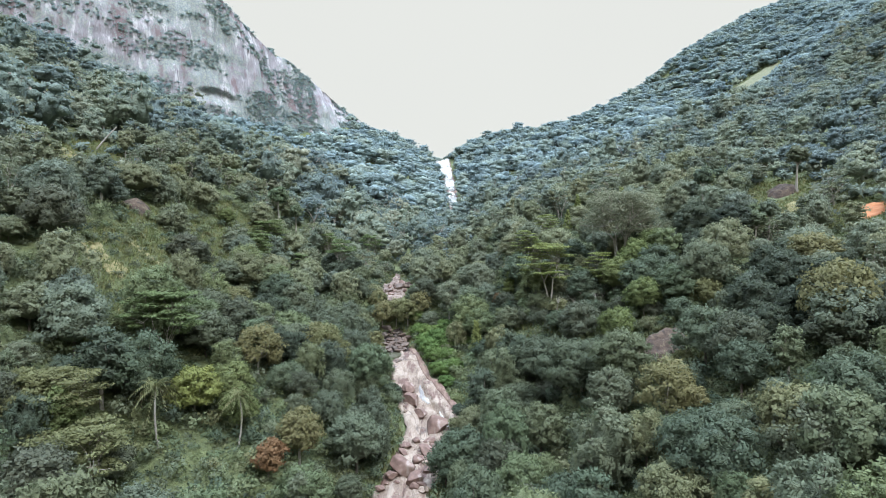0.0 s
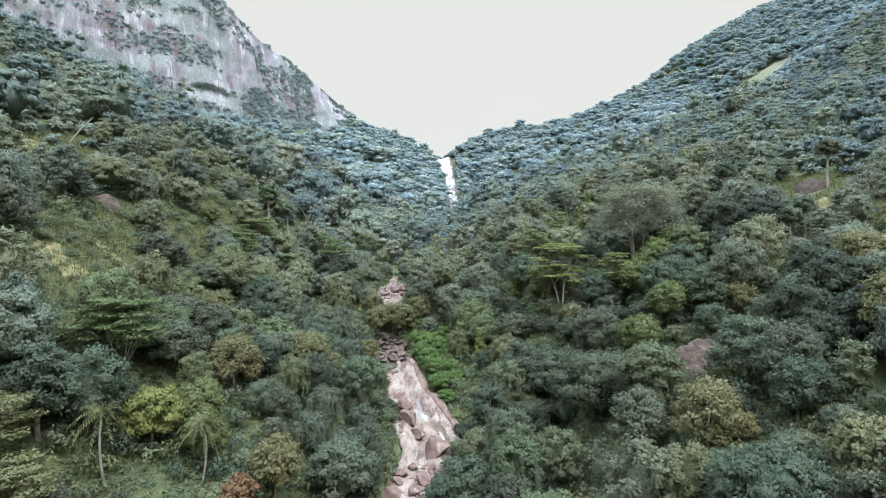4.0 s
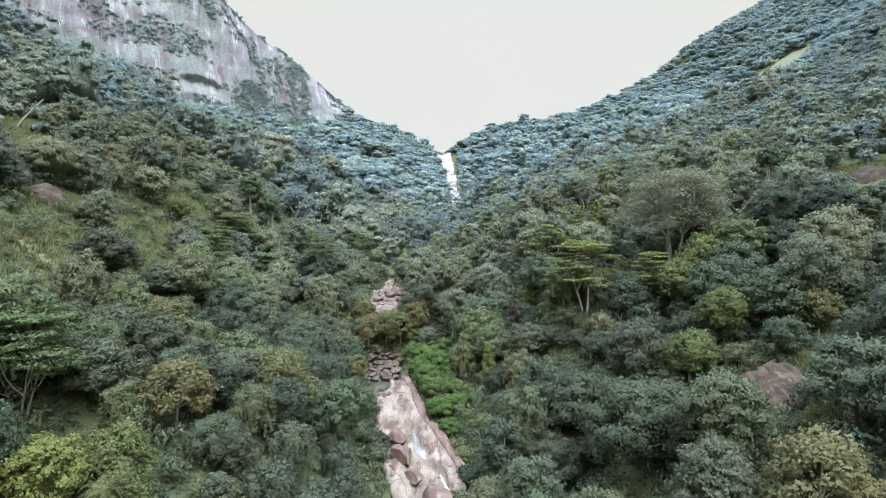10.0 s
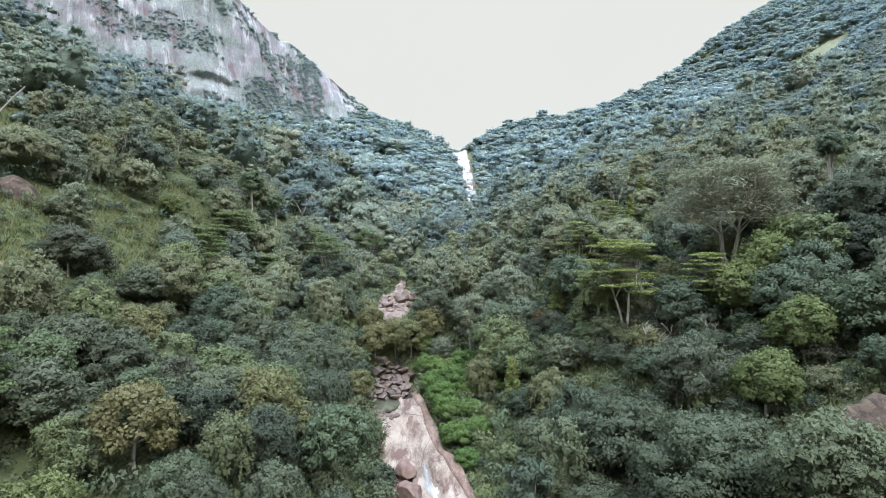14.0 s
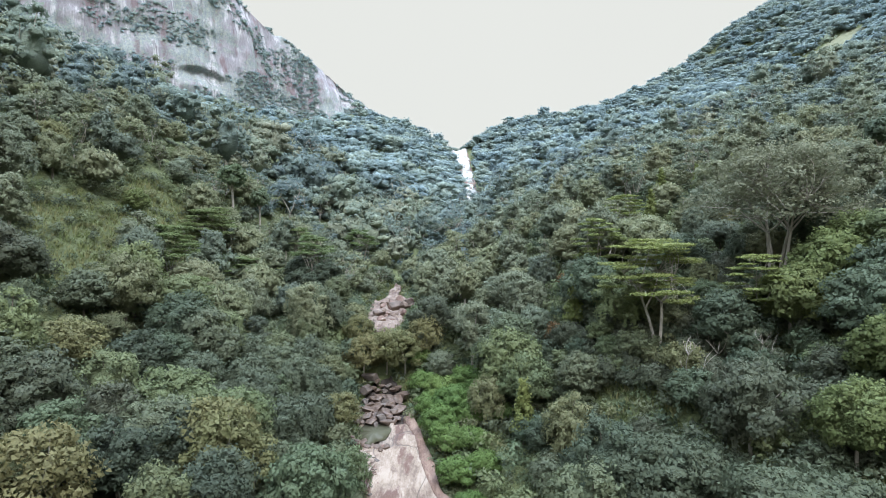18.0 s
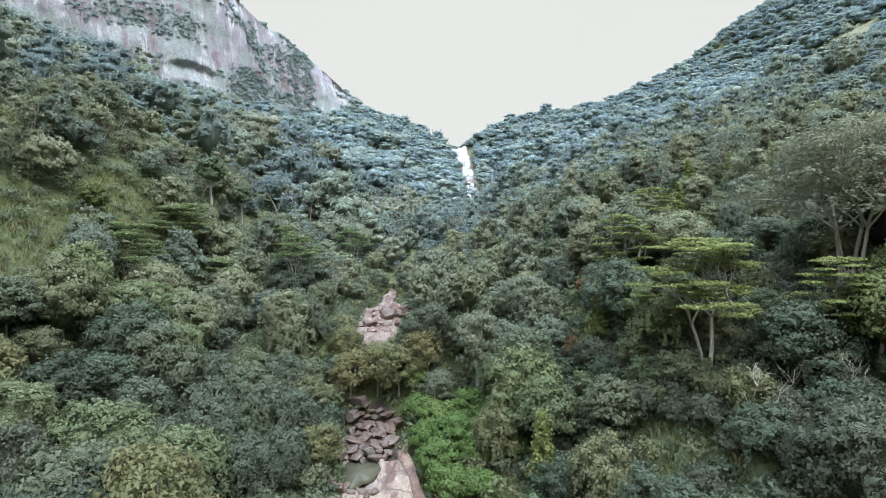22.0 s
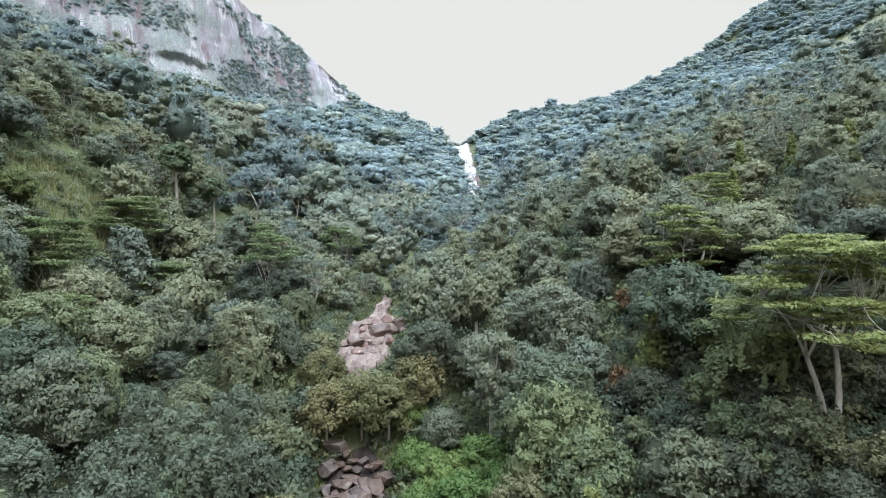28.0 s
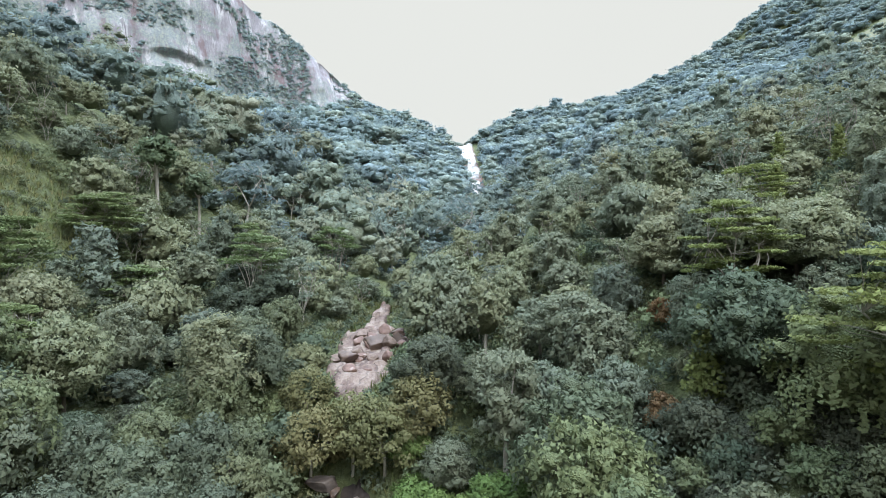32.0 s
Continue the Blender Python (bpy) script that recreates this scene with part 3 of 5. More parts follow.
def lobe(shape, rng, c, r, leaves, size, core=1, core_scale=0.60, low=-0.5, spread=0.62, hub=None, dome=0.6):
    """One rounded mass of foliage: an uneven dark heart and leaf sprays all over it."""
    c, r = np.asarray(c, float), np.asarray(r, float)
    if core:
        v, f = SPHERES[core]
        w = v * (1 + rng.normal(0, 0.09, (len(v), 1)))
        shape.add(c + w * r * core_scale, tri=f, face=unit(v / r), heart=True)
    d = rng.normal(0, 1, (int(leaves * 1.6) + 4, 3))
    d /= np.linalg.norm(d, axis=1)[:, None]
    d = d[d[:, 2] > low][:leaves]
    at = c + d * r * rng.uniform(0.72, 1.2, (len(d), 1))
    out = unit(d / r) + np.array([0, 0, 0.2])
    if hub is not None:
        out = unit(out) + dome * unit(at - hub)
    sprays(shape, rng, at, out, size, spread, thin=min(1.0, 1.2 * r[2] / r[0]))


def tube(shape, pts, radii, sides=6):
    """A tapered limb through the points."""
    pts = np.asarray(pts, float)
    ang = np.linspace(0, 2 * np.pi, sides, endpoint=False)
    rings = []
    for i, p in enumerate(pts):
        d = pts[min(i + 1, len(pts) - 1)] - pts[max(i - 1, 0)]
        d = d / (np.linalg.norm(d) + 1e-9)
        u = np.cross(d, [0.31, 0.95, 0.02])
        u /= np.linalg.norm(u) + 1e-9
        w = np.cross(d, u)
        rings.append(p + radii[i] * (np.cos(ang)[:, None] * u + np.sin(ang)[:, None] * w))
    i = np.arange(len(pts) - 1)[:, None] * sides
    k = np.arange(sides)[None]
    quad = np.stack([i + k, i + (k + 1) % sides, i + sides + (k + 1) % sides, i + sides + k], -1).reshape(-1, 4)
    face = np.concatenate([unit(r - p) for r, p in zip(rings, pts)])
    shape.add(np.concatenate(rings), quad=quad, face=face)


def bent(rng, a, b, n=5, sag=0.08, lift=0.0):
    a, b = np.asarray(a, float), np.asarray(b, float)
    q = np.linspace(0, 1, n)[:, None]
    span = np.linalg.norm(b - a)
    p = a + (b - a) * q + np.sin(q * np.pi) * (rng.normal(0, sag * span, 3) + np.array([0, 0, lift * span]))
    return p


def broad_tree(seed, tall=12.0, wide=4.6, lobes=13, leaves=720, size=0.95, core=1, vines=0, low=0.1, peak=1.0, wood=True, heart=0.60, ruffle=0.62, dome=0.6):
    """A domed forest tree: clumps of leaves set all over a rounded crown, with hanging vines where asked for. Returns crown and trunk."""
    rng = np.random.default_rng(seed)
    crown, trunk = Shape(), Shape()
    base = tall * low
    hub = np.array([0, 0, base + (tall - base) * 0.4])
    per = max(6, leaves // lobes)
    ends = []
    skirt = -0.55
    half = (tall - base) * 0.5
    bulge = rng.uniform(0.8, 1.22, 5)
    for i in range(lobes):
        up = 1 - (i + 0.5) / lobes * (1 - skirt)
        ang = i * 2.399963 + rng.normal(0, 0.25)
        ring = math.sqrt(max(1 - up * up, 0.0)) ** (0.8 if peak >= 1 else 0.65)
        s = wide * rng.uniform(0.26, 0.46) * (16 / lobes) ** 0.35
        out = max(wide * bulge[i % 5] - s * 0.8, 0.2) * rng.uniform(0.82, 1.05)
        c = np.array([math.cos(ang) * ring * out, math.sin(ang) * ring * out, base + half + up * (half - s * 0.55) * rng.uniform(0.86, 1.08)])
        lobe(crown, rng, c, (s, s, s * rng.uniform(0.58, 0.82)), per, size * 1.25, core, heart, spread=ruffle, hub=hub, dome=dome)
        ends.append(c)
        if vines and up < 0.75:
            ang = rng.uniform(0, 6.28, vines)
            rad = s * rng.uniform(0.75, 1.1, vines)
            for j in range(vines):
                m = rng.integers(5, 13)
                zz = c[2] - np.arange(m) * size * 0.62
                at = np.stack([c[0] + math.cos(ang[j]) * rad[j] + rng.normal(0, 0.12, m), c[1] + math.sin(ang[j]) * rad[j] + rng.normal(0, 0.12, m), zz], 1)
                sprays(crown, rng, at, np.tile([math.cos(ang[j]), math.sin(ang[j]), 0.45], (m, 1)), size * 1.25, 0.35, 0.55)
    if core and lobes > 4:
        # the shaded inside of the crown
        v, f = SPHERES[1 if lobes < 16 else 2]
        mid = np.array([0, 0, base + half * 0.95])
        crown.add(mid + v * (1 + rng.normal(0, 0.12, (len(v), 1))) * np.array([wide * 0.5, wide * 0.5, half * 0.62]), tri=f, face=unit(v), heart=True)
    if wood:
        tube(trunk, bent(rng, (0, 0, -2.5), hub, 6, 0.03), np.linspace(tall * 0.028, tall * 0.016, 6), 7)
        for c in ends[:: max(1, len(ends) // 6)]:
            tube(trunk, bent(rng, hub * np.array([1, 1, 0.8]), c, 4, 0.06), np.linspace(tall * 0.013, 0.05, 4), 5)
    return crown, trunk


def flat_tree(seed, tall=18.0, wide=11.0, tiers=26, leaves=1500, size=0.95, tip=1.0, stems=2, thick=0.5, clear=0.36, flat=0.15, low=0.5, split=False):
    """A tall tree with thin, flat pads of feathery leaves in layers on pale forking limbs."""
    rng = np.random.default_rng(seed)
    crown, trunk, limbs, trunks = Shape(), Shape(), [], []
    knees = []
    for s in range(stems):
        lean = s * 6.28 / stems + rng.normal(0, 0.4)
        foot = np.array([rng.normal(0, 0.5), rng.normal(0, 0.5), -2.5])
        fork = np.array([math.cos(lean) * wide * 0.14, math.sin(lean) * wide * 0.14, tall * clear * rng.uniform(0.8, 1.25)])
        stem = Shape() if split else trunk
        trunks.append(stem)
        tube(stem, bent(rng, foot, fork, 6, 0.03), np.linspace(thick, thick * 0.6, 6), 8)
        for j in range(3):
            a = lean + (j - 1) * 1.1 + rng.normal(0, 0.2)
            r = wide * rng.uniform(0.25, 0.5)
            knee = np.array([math.cos(a) * r, math.sin(a) * r, tall * rng.uniform(0.52, 0.72)])
            if split:
                limbs.append(Shape())
            tube(limbs[-1] if split else trunk, bent(rng, fork, knee, 5, 0.07), np.linspace(thick * 0.5, thick * 0.24, 5), 6)
            knees.append((knee, limbs[-1] if split else trunk))
    per = max(6, leaves // tiers)
    for i in range(tiers):
        ang = i * 2.399963 + rng.normal(0, 0.25)
        h = rng.uniform(0, 1) ** 0.8
        if flat < 0.2:
            h = (math.floor(h * 5) + 0.5) / 5 + rng.normal(0, 0.06)
        reach = wide * (0.95 - 0.55 * h ** 1.6) * rng.uniform(0.35, 1.0) * 0.9
        c = np.array([math.cos(ang) * reach, math.sin(ang) * reach, tall * (low + (0.98 - low) * h * tip)])
        r = wide * rng.uniform(0.17, 0.30)
        lobe(crown, rng, c, (r, r * rng.uniform(0.6, 1), r * flat), per, size, 0, low=-1.0, spread=0.3)
        knee, bough = min(knees, key=lambda k: np.linalg.norm(k[0] - c) + (5 if k[0][2] > c[2] else 0))
        tube(bough, bent(rng, knee, c - [0, 0, r * 0.05], 4, 0.08), np.linspace(thick * 0.2, 0.04, 4), 4)
        if r > wide * 0.22:
            tube(bough, bent(rng, knee, c + rng.normal(0, r * 0.5, 3) * [1, 1, 0.1], 3, 0.08), np.linspace(thick * 0.1, 0.03, 3), 3)
    return (crown, trunks, limbs) if split else (crown, trunk)


def cone_tree(seed, tall=15.0, wide=3.0, leaves=800, size=0.85, core=1):
    rng = np.random.default_rng(seed)
    crown, trunk = Shape(), Shape()
    for i in range(15):
        h = (i + 0.3) / 15
        env = wide * (1.05 - h) ** 0.75
        ang = i * 2.399963
        c = (math.cos(ang) * env * 0.42, math.sin(ang) * env * 0.42, tall * (0.2 + 0.76 * h))
        s = max(env * 0.62, 0.45)
        lobe(crown, rng, c, (s, s, s * 0.95), leaves // 15, size, core)
    tube(trunk, bent(rng, (0, 0, -2.5), (0, 0, tall * 0.85), 6, 0.01), np.linspace(0.3, 0.06, 6), 6)
    return crown, trunk


def palm_tree(seed, tall=10.5, reach=4.3, fronds=21):
    rng = np.random.default_rng(seed)
    fronds_made, trunk = [], Shape()
    head = np.array([rng.normal(0, 0.7), rng.normal(0, 0.7), tall])
    tube(trunk, bent(rng, (0, 0, -2.5), head, 9, 0.03), np.concatenate([[0.34], np.linspace(0.24, 0.16, 8)]), 8)
    for i in range(fronds):
        ang, up = i * 2.399963 + rng.normal(0, 0.1), 1.25 - 1.75 * (i / fronds)
        crown = Shape()
        fronds_made.append(crown)
        side = np.array([-math.sin(ang), math.cos(ang), 0])
        q = np.linspace(0, 1, 13)
        run = reach * q * math.cos(up * 0.7) * rng.uniform(0.9, 1.08)
        z = reach * (q * math.sin(up) - 0.75 * q ** 2.2)
        rib = head + np.stack([np.cos(ang) * run, np.sin(ang) * run, z], 1)
        tube(crown, rib[::3], np.linspace(0.06, 0.02, 5), 4)
        for j in range(1, 13):
            w = 0.85 * math.sin(min(1.0, q[j] * 1.25 + 0.16) * math.pi * 0.86) + 0.12
            for sgn in (-1, 1):
                root, along = rib[j], rib[j] - rib[j - 1]
                end = root + sgn * side * w + along * 0.9 - np.array([0, 0, 0.42 * w + rng.uniform(0, 0.15)])
                mid = (root + end) / 2 + along * 0.22
                crown.add(np.array([root, mid, end, (root + end) / 2 - along * 0.2]), quad=np.array([[0, 1, 2, 3]]))
    return fronds_made, trunk


def shape_mesh(name, shape, mat, tint=0.0, smooth=False):
    """mat: one material, or sprays and heart of a crown."""
    v, t, q, w, k = shape.arrays()
    mats = list(mat) if isinstance(mat, list) else [mat]
    slots = np.concatenate([np.minimum(k, len(mats) - 1), np.zeros(len(q), int)])
    return mesh_from(name, v, [f for f in (t, q) if len(f)], mats, slots, np.full(len(v), tint), True, w)


def tree_thing(name, made, leaf, bark, label, category="tree", group=""):
    """A tree as one thing: an empty at its foot, its trunk or trunks with their limbs, and the crown or the single fronds."""
    root = tagged(new(name), label, category, group)
    crowns = [("frond", f, leaf) for f in made[0]] if isinstance(made[0], list) else [("crown", made[0], leaf)]
    trunks = [("trunk", f, bark) for f in made[1]] if isinstance(made[1], list) else [("trunk", made[1], bark)]
    wood = []
    for part_name, shape, mat in trunks + crowns:
        if shape.n:
            ob = new(part_name, shape_mesh(name + "_" + part_name, shape, mat, smooth=part_name == "trunk"))
            ob.parent = root
            if part_name == "trunk":
                wood.append(ob)
    limbs = made[2] if len(made) > 2 else []
    for k, shape in enumerate(limbs):
        limb = new("limb", shape_mesh(name + "_limb", shape, bark, smooth=True))
        limb.parent = wood[k * len(wood) // len(limbs)]
    return root


def stand(x, y, turn=0.0, size=1.0, tall=1.0, sink=0.3):
    return pose(x, y, float(height(x, y)) - sink, 0, 0, turn) @ Matrix.Diagonal((size, size, size * tall, 1))


# ---- trees: where they stand ----
# open places: x, y, radius along x, radius along y
CLEARINGS = [(60, 148, 6.5, 7.5), (55, 139, 5, 6), (29, 188, 5, 9), (12, 172, 5, 8), (-97, 172, 10, 6), (-99, 156, 8, 6), (150, 195, 8, 8), (146, 234, 12, 9), (13.5, 560, 11, 60), (268, 512, 18, 34), (285, 545, 15, 30), (360, 626, 32, 20), (255, 672, 7, 8), (388, 528, 12, 10)]


# open slopes of grass and rock, cleared of trees towards the camera: x, y, radius
for ox, oy, size in ((-95, 178, 6), (-100, 224, 5), (-100, 257, 5), (-98, 218, 6), (-102, 277, 6), (-92, 156, 6), (-149, 215, 8), (-151, 214, 6), (-101, 238, 6), (-101, 269, 5), (-102, 267, 7), (145, 244, 6), (141, 272, 6), (-153, 224, 11), (-114, 203, 6), (-96, 174, 8), (-226, 295, 16), (-159, 248, 7), (146, 234, 9), (140, 221, 7)):
    for k in range(4):
        CLEARINGS.append((ox * (1 - 0.03 * k), oy - 4.0 * k, size * (1 - 0.1 * k), size * 0.8))


def open_ground(x, y, margin=0.0):
    d = np.abs(x - np.interp(y, STREAM_Y, STREAM_X))
    free = d < stream_half(y) + np.interp(y, [0, 205, 230, 238, 285, 300, 560, 600, 690, 720, 850, 870], [2, 2, 2, 4, 4, 1, 1, 1.5, 1.5, 1.5, 1.5, 2])
    for cx, cy, rx, ry in CLEARINGS:
        free |= ((x - cx) / (rx + margin)) ** 2 + ((y - cy) / (ry + margin)) ** 2 < 1
    s, h = cliff_side(x, y)
    free |= (s > -3) & (s < 36) & (h > 30)
    return free


def scatter(seed, x0, x1, y0, y1, gap, margin=0.0):
    rng = np.random.default_rng(seed)
    px, py = np.meshgrid(np.arange(x0, x1, gap), np.arange(y0, y1, gap), indexing="ij")
    px = px + (np.arange(px.shape[1]) % 2)[None, :] * gap * 0.5
    px = (px + rng.uniform(-0.42, 0.42, px.shape) * gap).ravel()
    py = (py + rng.uniform(-0.42, 0.42, py.shape) * gap).ravel()
    keep = ~open_ground(px, py, margin)
    return px[keep], py[keep], rng
HERO = []          # x, y, radius kept free for single trees named below


def hero(name, made, leaf, bark, spots, label, group="", gap=5.0, front=13.0):
    first = None
    for x, y, turn, size in spots:
        m = stand(x, y, turn, size)
        if first is None:
            first = tree_thing(name, made, leaf, bark, label, "tree", group)
            first.matrix_basis = m
        else:
            copy_thing(first, m).matrix_basis = m
        ex, ey = -x, max(y - 85.0, 0.0) - y
        far_off = math.hypot(ex, ey)
        for k in range(4):
            HERO.append((x + ex / far_off * k * front / 3, y + ey / far_off * k * front / 3, gap * size))
    return first

hero("flat_topped_tree", flat_tree(301, 24, 13.0, 46, 9000, 0.55, 1.0, 2, 0.42, 0.36, 0.10, 0.40, split=True), LEAF_FLAT, BARK, [(38.5, 198, 20, 1.0)],
     "tall tree with layered flat feathery crown and pale forked trunks", "", 8.0, 16.0)
hero("flat_topped_tree", flat_tree(302, 20, 9.5, 34, 5200, 0.55, 1.0, 2, 0.34, 0.36, 0.12, 0.45), LEAF_FLAT, BARK,
     [(35.5, 229, 70, 1.0), (56, 190, 10, 0.85), (47, 247, 130, 0.85)],
     "feathery flat-crowned tree with pale limbs", "flat-crowned trees", 3.0, 5.0)
hero("spreading_tree", flat_tree(303, 30, 20.0, 150, 15000, 0.62, 1.0, 4, 0.42, 0.46, 0.42, 0.52, split=True), LEAF_SPREAD, BARK, [(67, 205, 40, 1.0)],
     "huge spreading grey-green tree with thin foliage and pale bare limbs", "", 3.0, 4.0)
hero("flat_topped_tree", flat_tree(304, 17, 12.0, 64, 8000, 0.58, 1.0, 3, 0.24, 0.2, 0.16, 0.34), LEAF_MIDGREEN, BARK, [(-71, 138, 90, 1.1), (-88, 276, 0, 0.95), (-84, 240, 200, 1.0), (-70, 258, 120, 0.8)],
     "wide green tree with a flat layered crown", "flat-crowned trees", 4.0, 7.0)
hero("forked_tree", flat_tree(305, 22, 8.5, 32, 2600, 0.62, 1.0, 3, 0.34, 0.2, 0.22, 0.58, split=True), LEAF_MIDGREEN, BARK, [(-51, 273, 0, 1.0), (-41, 310, 90, 0.95), (-64, 301, 200, 0.8), (-68, 226, 40, 0.7)],
     "tall tree with pale limbs fanning up into a thin crown", "forked trees under the left slope", 5.0)
hero("palm_tree", palm_tree(306, 13.0, 5.0, 26), foliage("palm_fronds", [(0.0, (0.185, 0.185, 0.080)), (0.5, (0.165, 0.180, 0.075)), (1.0, (0.215, 0.190, 0.090))]), BARK,
     [(-58.6, 112.8, 0, 1.0), (-45.2, 118.8, 140, 0.9)], "coconut palm with drooping yellow-green fronds", "palms", 6.0, 16.0)
hero("lime_green_tree", broad_tree(307, 13, 5.8, 30, 2400, 0.55, 1), LEAF_LIME, BARK, [(-56.5, 123.5, 0, 0.95)],
     "bright lime green broadleaf tree", "", 4.0)
hero("light_green_tree", broad_tree(322, 13, 6.0, 30, 2900, 0.48, 1), LEAF_LIGHT, BARK, [(51, 160, 70, 0.95), (-51, 131, 80, 1.0), (-47, 125, 10, 0.8), (-60, 128, 200, 0.7), (-73, 101, 40, 0.9), (-101, 254, 40, 0.7), (62, 168, 100, 1.0), (59, 187, 30, 1.1), (67, 189, 150, 1.2), (75, 193, 260, 1.2)],
     "light green broadleaf tree with a rounded crown", "light green trees", 4.0)
hero("flat_topped_tree", flat_tree(323, 14, 12.0, 56, 6000, 0.6, 1.0, 3, 0.3, 0.26, 0.16, 0.4), LEAF_OLIVE, BARK, [(-64, 96, 30, 1.0), (-74, 104, 200, 0.9)],
     "wide olive-green tree with a flat layered crown", "flat-crowned trees", 4.5)
hero("olive_leaved_tree", broad_tree(308, 12.0, 5.6, 30, 2600, 0.52, 0, low=0.0), LEAF_OLIVE, BARK,
     [(-51, 151, 0, 1.15), (48, 117, 40, 1.1), (-20, 231.5, 90, 0.88), (-15, 230, 200, 0.95), (-25.5, 229.5, 20, 0.9), (-10, 233, 50, 0.9), (58, 131, 300, 0.5), (-28, 236, 10, 0.7)],
     "thin yellowish olive tree with visible branches", "olive trees", 3.2, 9.0)
hero("brown_leaved_tree", broad_tree(309, 15, 4.2, 20, 1300, 0.55, 0, low=0.2), LEAF_OLIVE, BARK, [(-36, 168, 0, 1.1), (-33, 172, 100, 0.9)],
     "half-dry brownish tree with many upright stems", "dry trees", 4.5)
hero("rust_tipped_tree", broad_tree(310, 11, 4.6, 20, 1100, 0.6, 1), LEAF_RUST, BARK_DARK, [(-36, 113, 0, 0.8), (22.5, 221.5, 30, 0.55), (-33, 126, 60, 0.6), (28, 235, 80, 0.5)],
     "tree with rusty orange leaf tips", "rust-tipped trees", 2.6)
hero("grey_domed_tree", broad_tree(311, 11.5, 8.6, 60, 8400, 0.38, 1, low=0.06), foliage("dome_leaves", [(0.0, (0.078, 0.096, 0.062)), (0.5, (0.085, 0.105, 0.066)), (1.0, (0.095, 0.110, 0.068))]), BARK,
     [(31, 168, 0, 1.3), (37.5, 147, 70, 1.35), (22, 158, 140, 0.8)], "large grey-green domed tree with dense foliage", "domed trees", 6.0)
hero("cone_tree", cone_tree(312), LEAF_FLAT, BARK_DARK, [(27, 219, 0, 0.95), (12, 196, 50, 0.9), (60, 262, 90, 0.8), (86, 262, 10, 0.9), (68, 275, 60, 0.8), (78, 270, 0, 0.7)],
     "narrow cone-shaped light green tree", "cone-shaped trees", 2.6)
hero("bright_bush", broad_tree(313, 6.2, 4.2, 26, 2600, 0.4, 1, low=0.0, wood=False), LEAF_BRIGHT, BARK,
     [(-9, 225, 0, 1.0), (-5, 219, 40, 1.05), (1, 221, 80, 1.0), (-2, 212, 120, 1.1), (-7, 214, 20, 0.9), (-5, 206, 160, 1.0), (2, 206, 200, 0.9), (-3, 199, 240, 0.95),
      (2, 198, 10, 0.8), (-1, 190, 280, 0.9), (4, 191, 320, 0.75), (5, 214, 0, 0.9), (8, 205, 45, 0.7), (1, 183, 90, 0.7), (-11, 231, 45, 0.8)],
     "bright green broad-leaved bush beside the stream", "bright green bushes", 2.8, 7.0)
hero("pale_trunk_tree", broad_tree(314, 20, 3.8, 12, 640, 0.95, 1, low=0.55), LEAF_DARK, BARK,
     [(115, 241, 0, 1.0), (118, 244, 60, 0.9), (106, 184, 90, 0.75), (112, 187, 10, 0.8), (109, 190, 200, 0.7), (150, 230, 80, 1.0), (128, 252, 0, 0.85), (125, 232, 0, 0.8), (-93, 306, 0, 1.25), (-86, 318, 50, 1.0)],
     "slender tree with a long pale trunk and a high crown", "pale-trunked trees", 2.5)
hero("bare_tree", (Shape(), flat_tree(315, 10, 6.5, 13, 60, 0.8, 1.0, 2, 0.17, 0.3, 0.3, 0.75)[1]), LEAF_DARK, BARK, [(41, 184, 0, 1.0), (46, 189, 90, 0.9), (52, 184, 30, 0.8)],
     "small leafless tree with pale bare branches", "bare trees", 2.2, 6.0)
hero("bank_bush", broad_tree(316, 5.2, 3.4, 10, 800, 0.68, 1, low=0.0, wood=False), LEAF_DARK, BARK,
     [(-30, 232, 0, 1.1), (-29, 238, 40, 1.0), (-14, 238, 80, 0.9), (-10, 234, 120, 1.1), (-18.5, 236, 200, 0.7), (-24, 237, 240, 0.65), (-30, 226, 280, 1.2), (-29, 219, 320, 1.1),
      (-28, 213, 20, 1.0), (-10.5, 224, 60, 0.9), (-13, 242, 100, 0.9), (-31, 245, 140, 1.0), (-12, 249, 180, 0.9), (-32, 252, 220, 1.0), (-26.5, 207, 260, 0.9), (-26, 200, 300, 0.9),
      (-25, 193, 340, 0.9), (-20.5, 184, 10, 0.7), (-18, 178, 50, 0.75), (-16, 171, 90, 0.8), (4.5, 172, 130, 0.7), (5.5, 164, 170, 0.8), (4.5, 156, 210, 0.8), (3.5, 148, 250, 0.9)],
     "leafy green bush on the stream bank", "bushes on the stream bank", 2.2, 0.1)
hero("bank_bush", broad_tree(317, 2.6, 1.9, 6, 260, 0.6, 1, low=0.0, wood=False), foliage("dark_bush_leaves", [(0.0, (0.05, 0.068, 0.05)), (1.0, (0.06, 0.08, 0.055))]), BARK, [(-16, 178, 0, 1.2)],
     "round dark bush growing beside a boulder", "bushes on the stream bank", 2.0, 0.1)


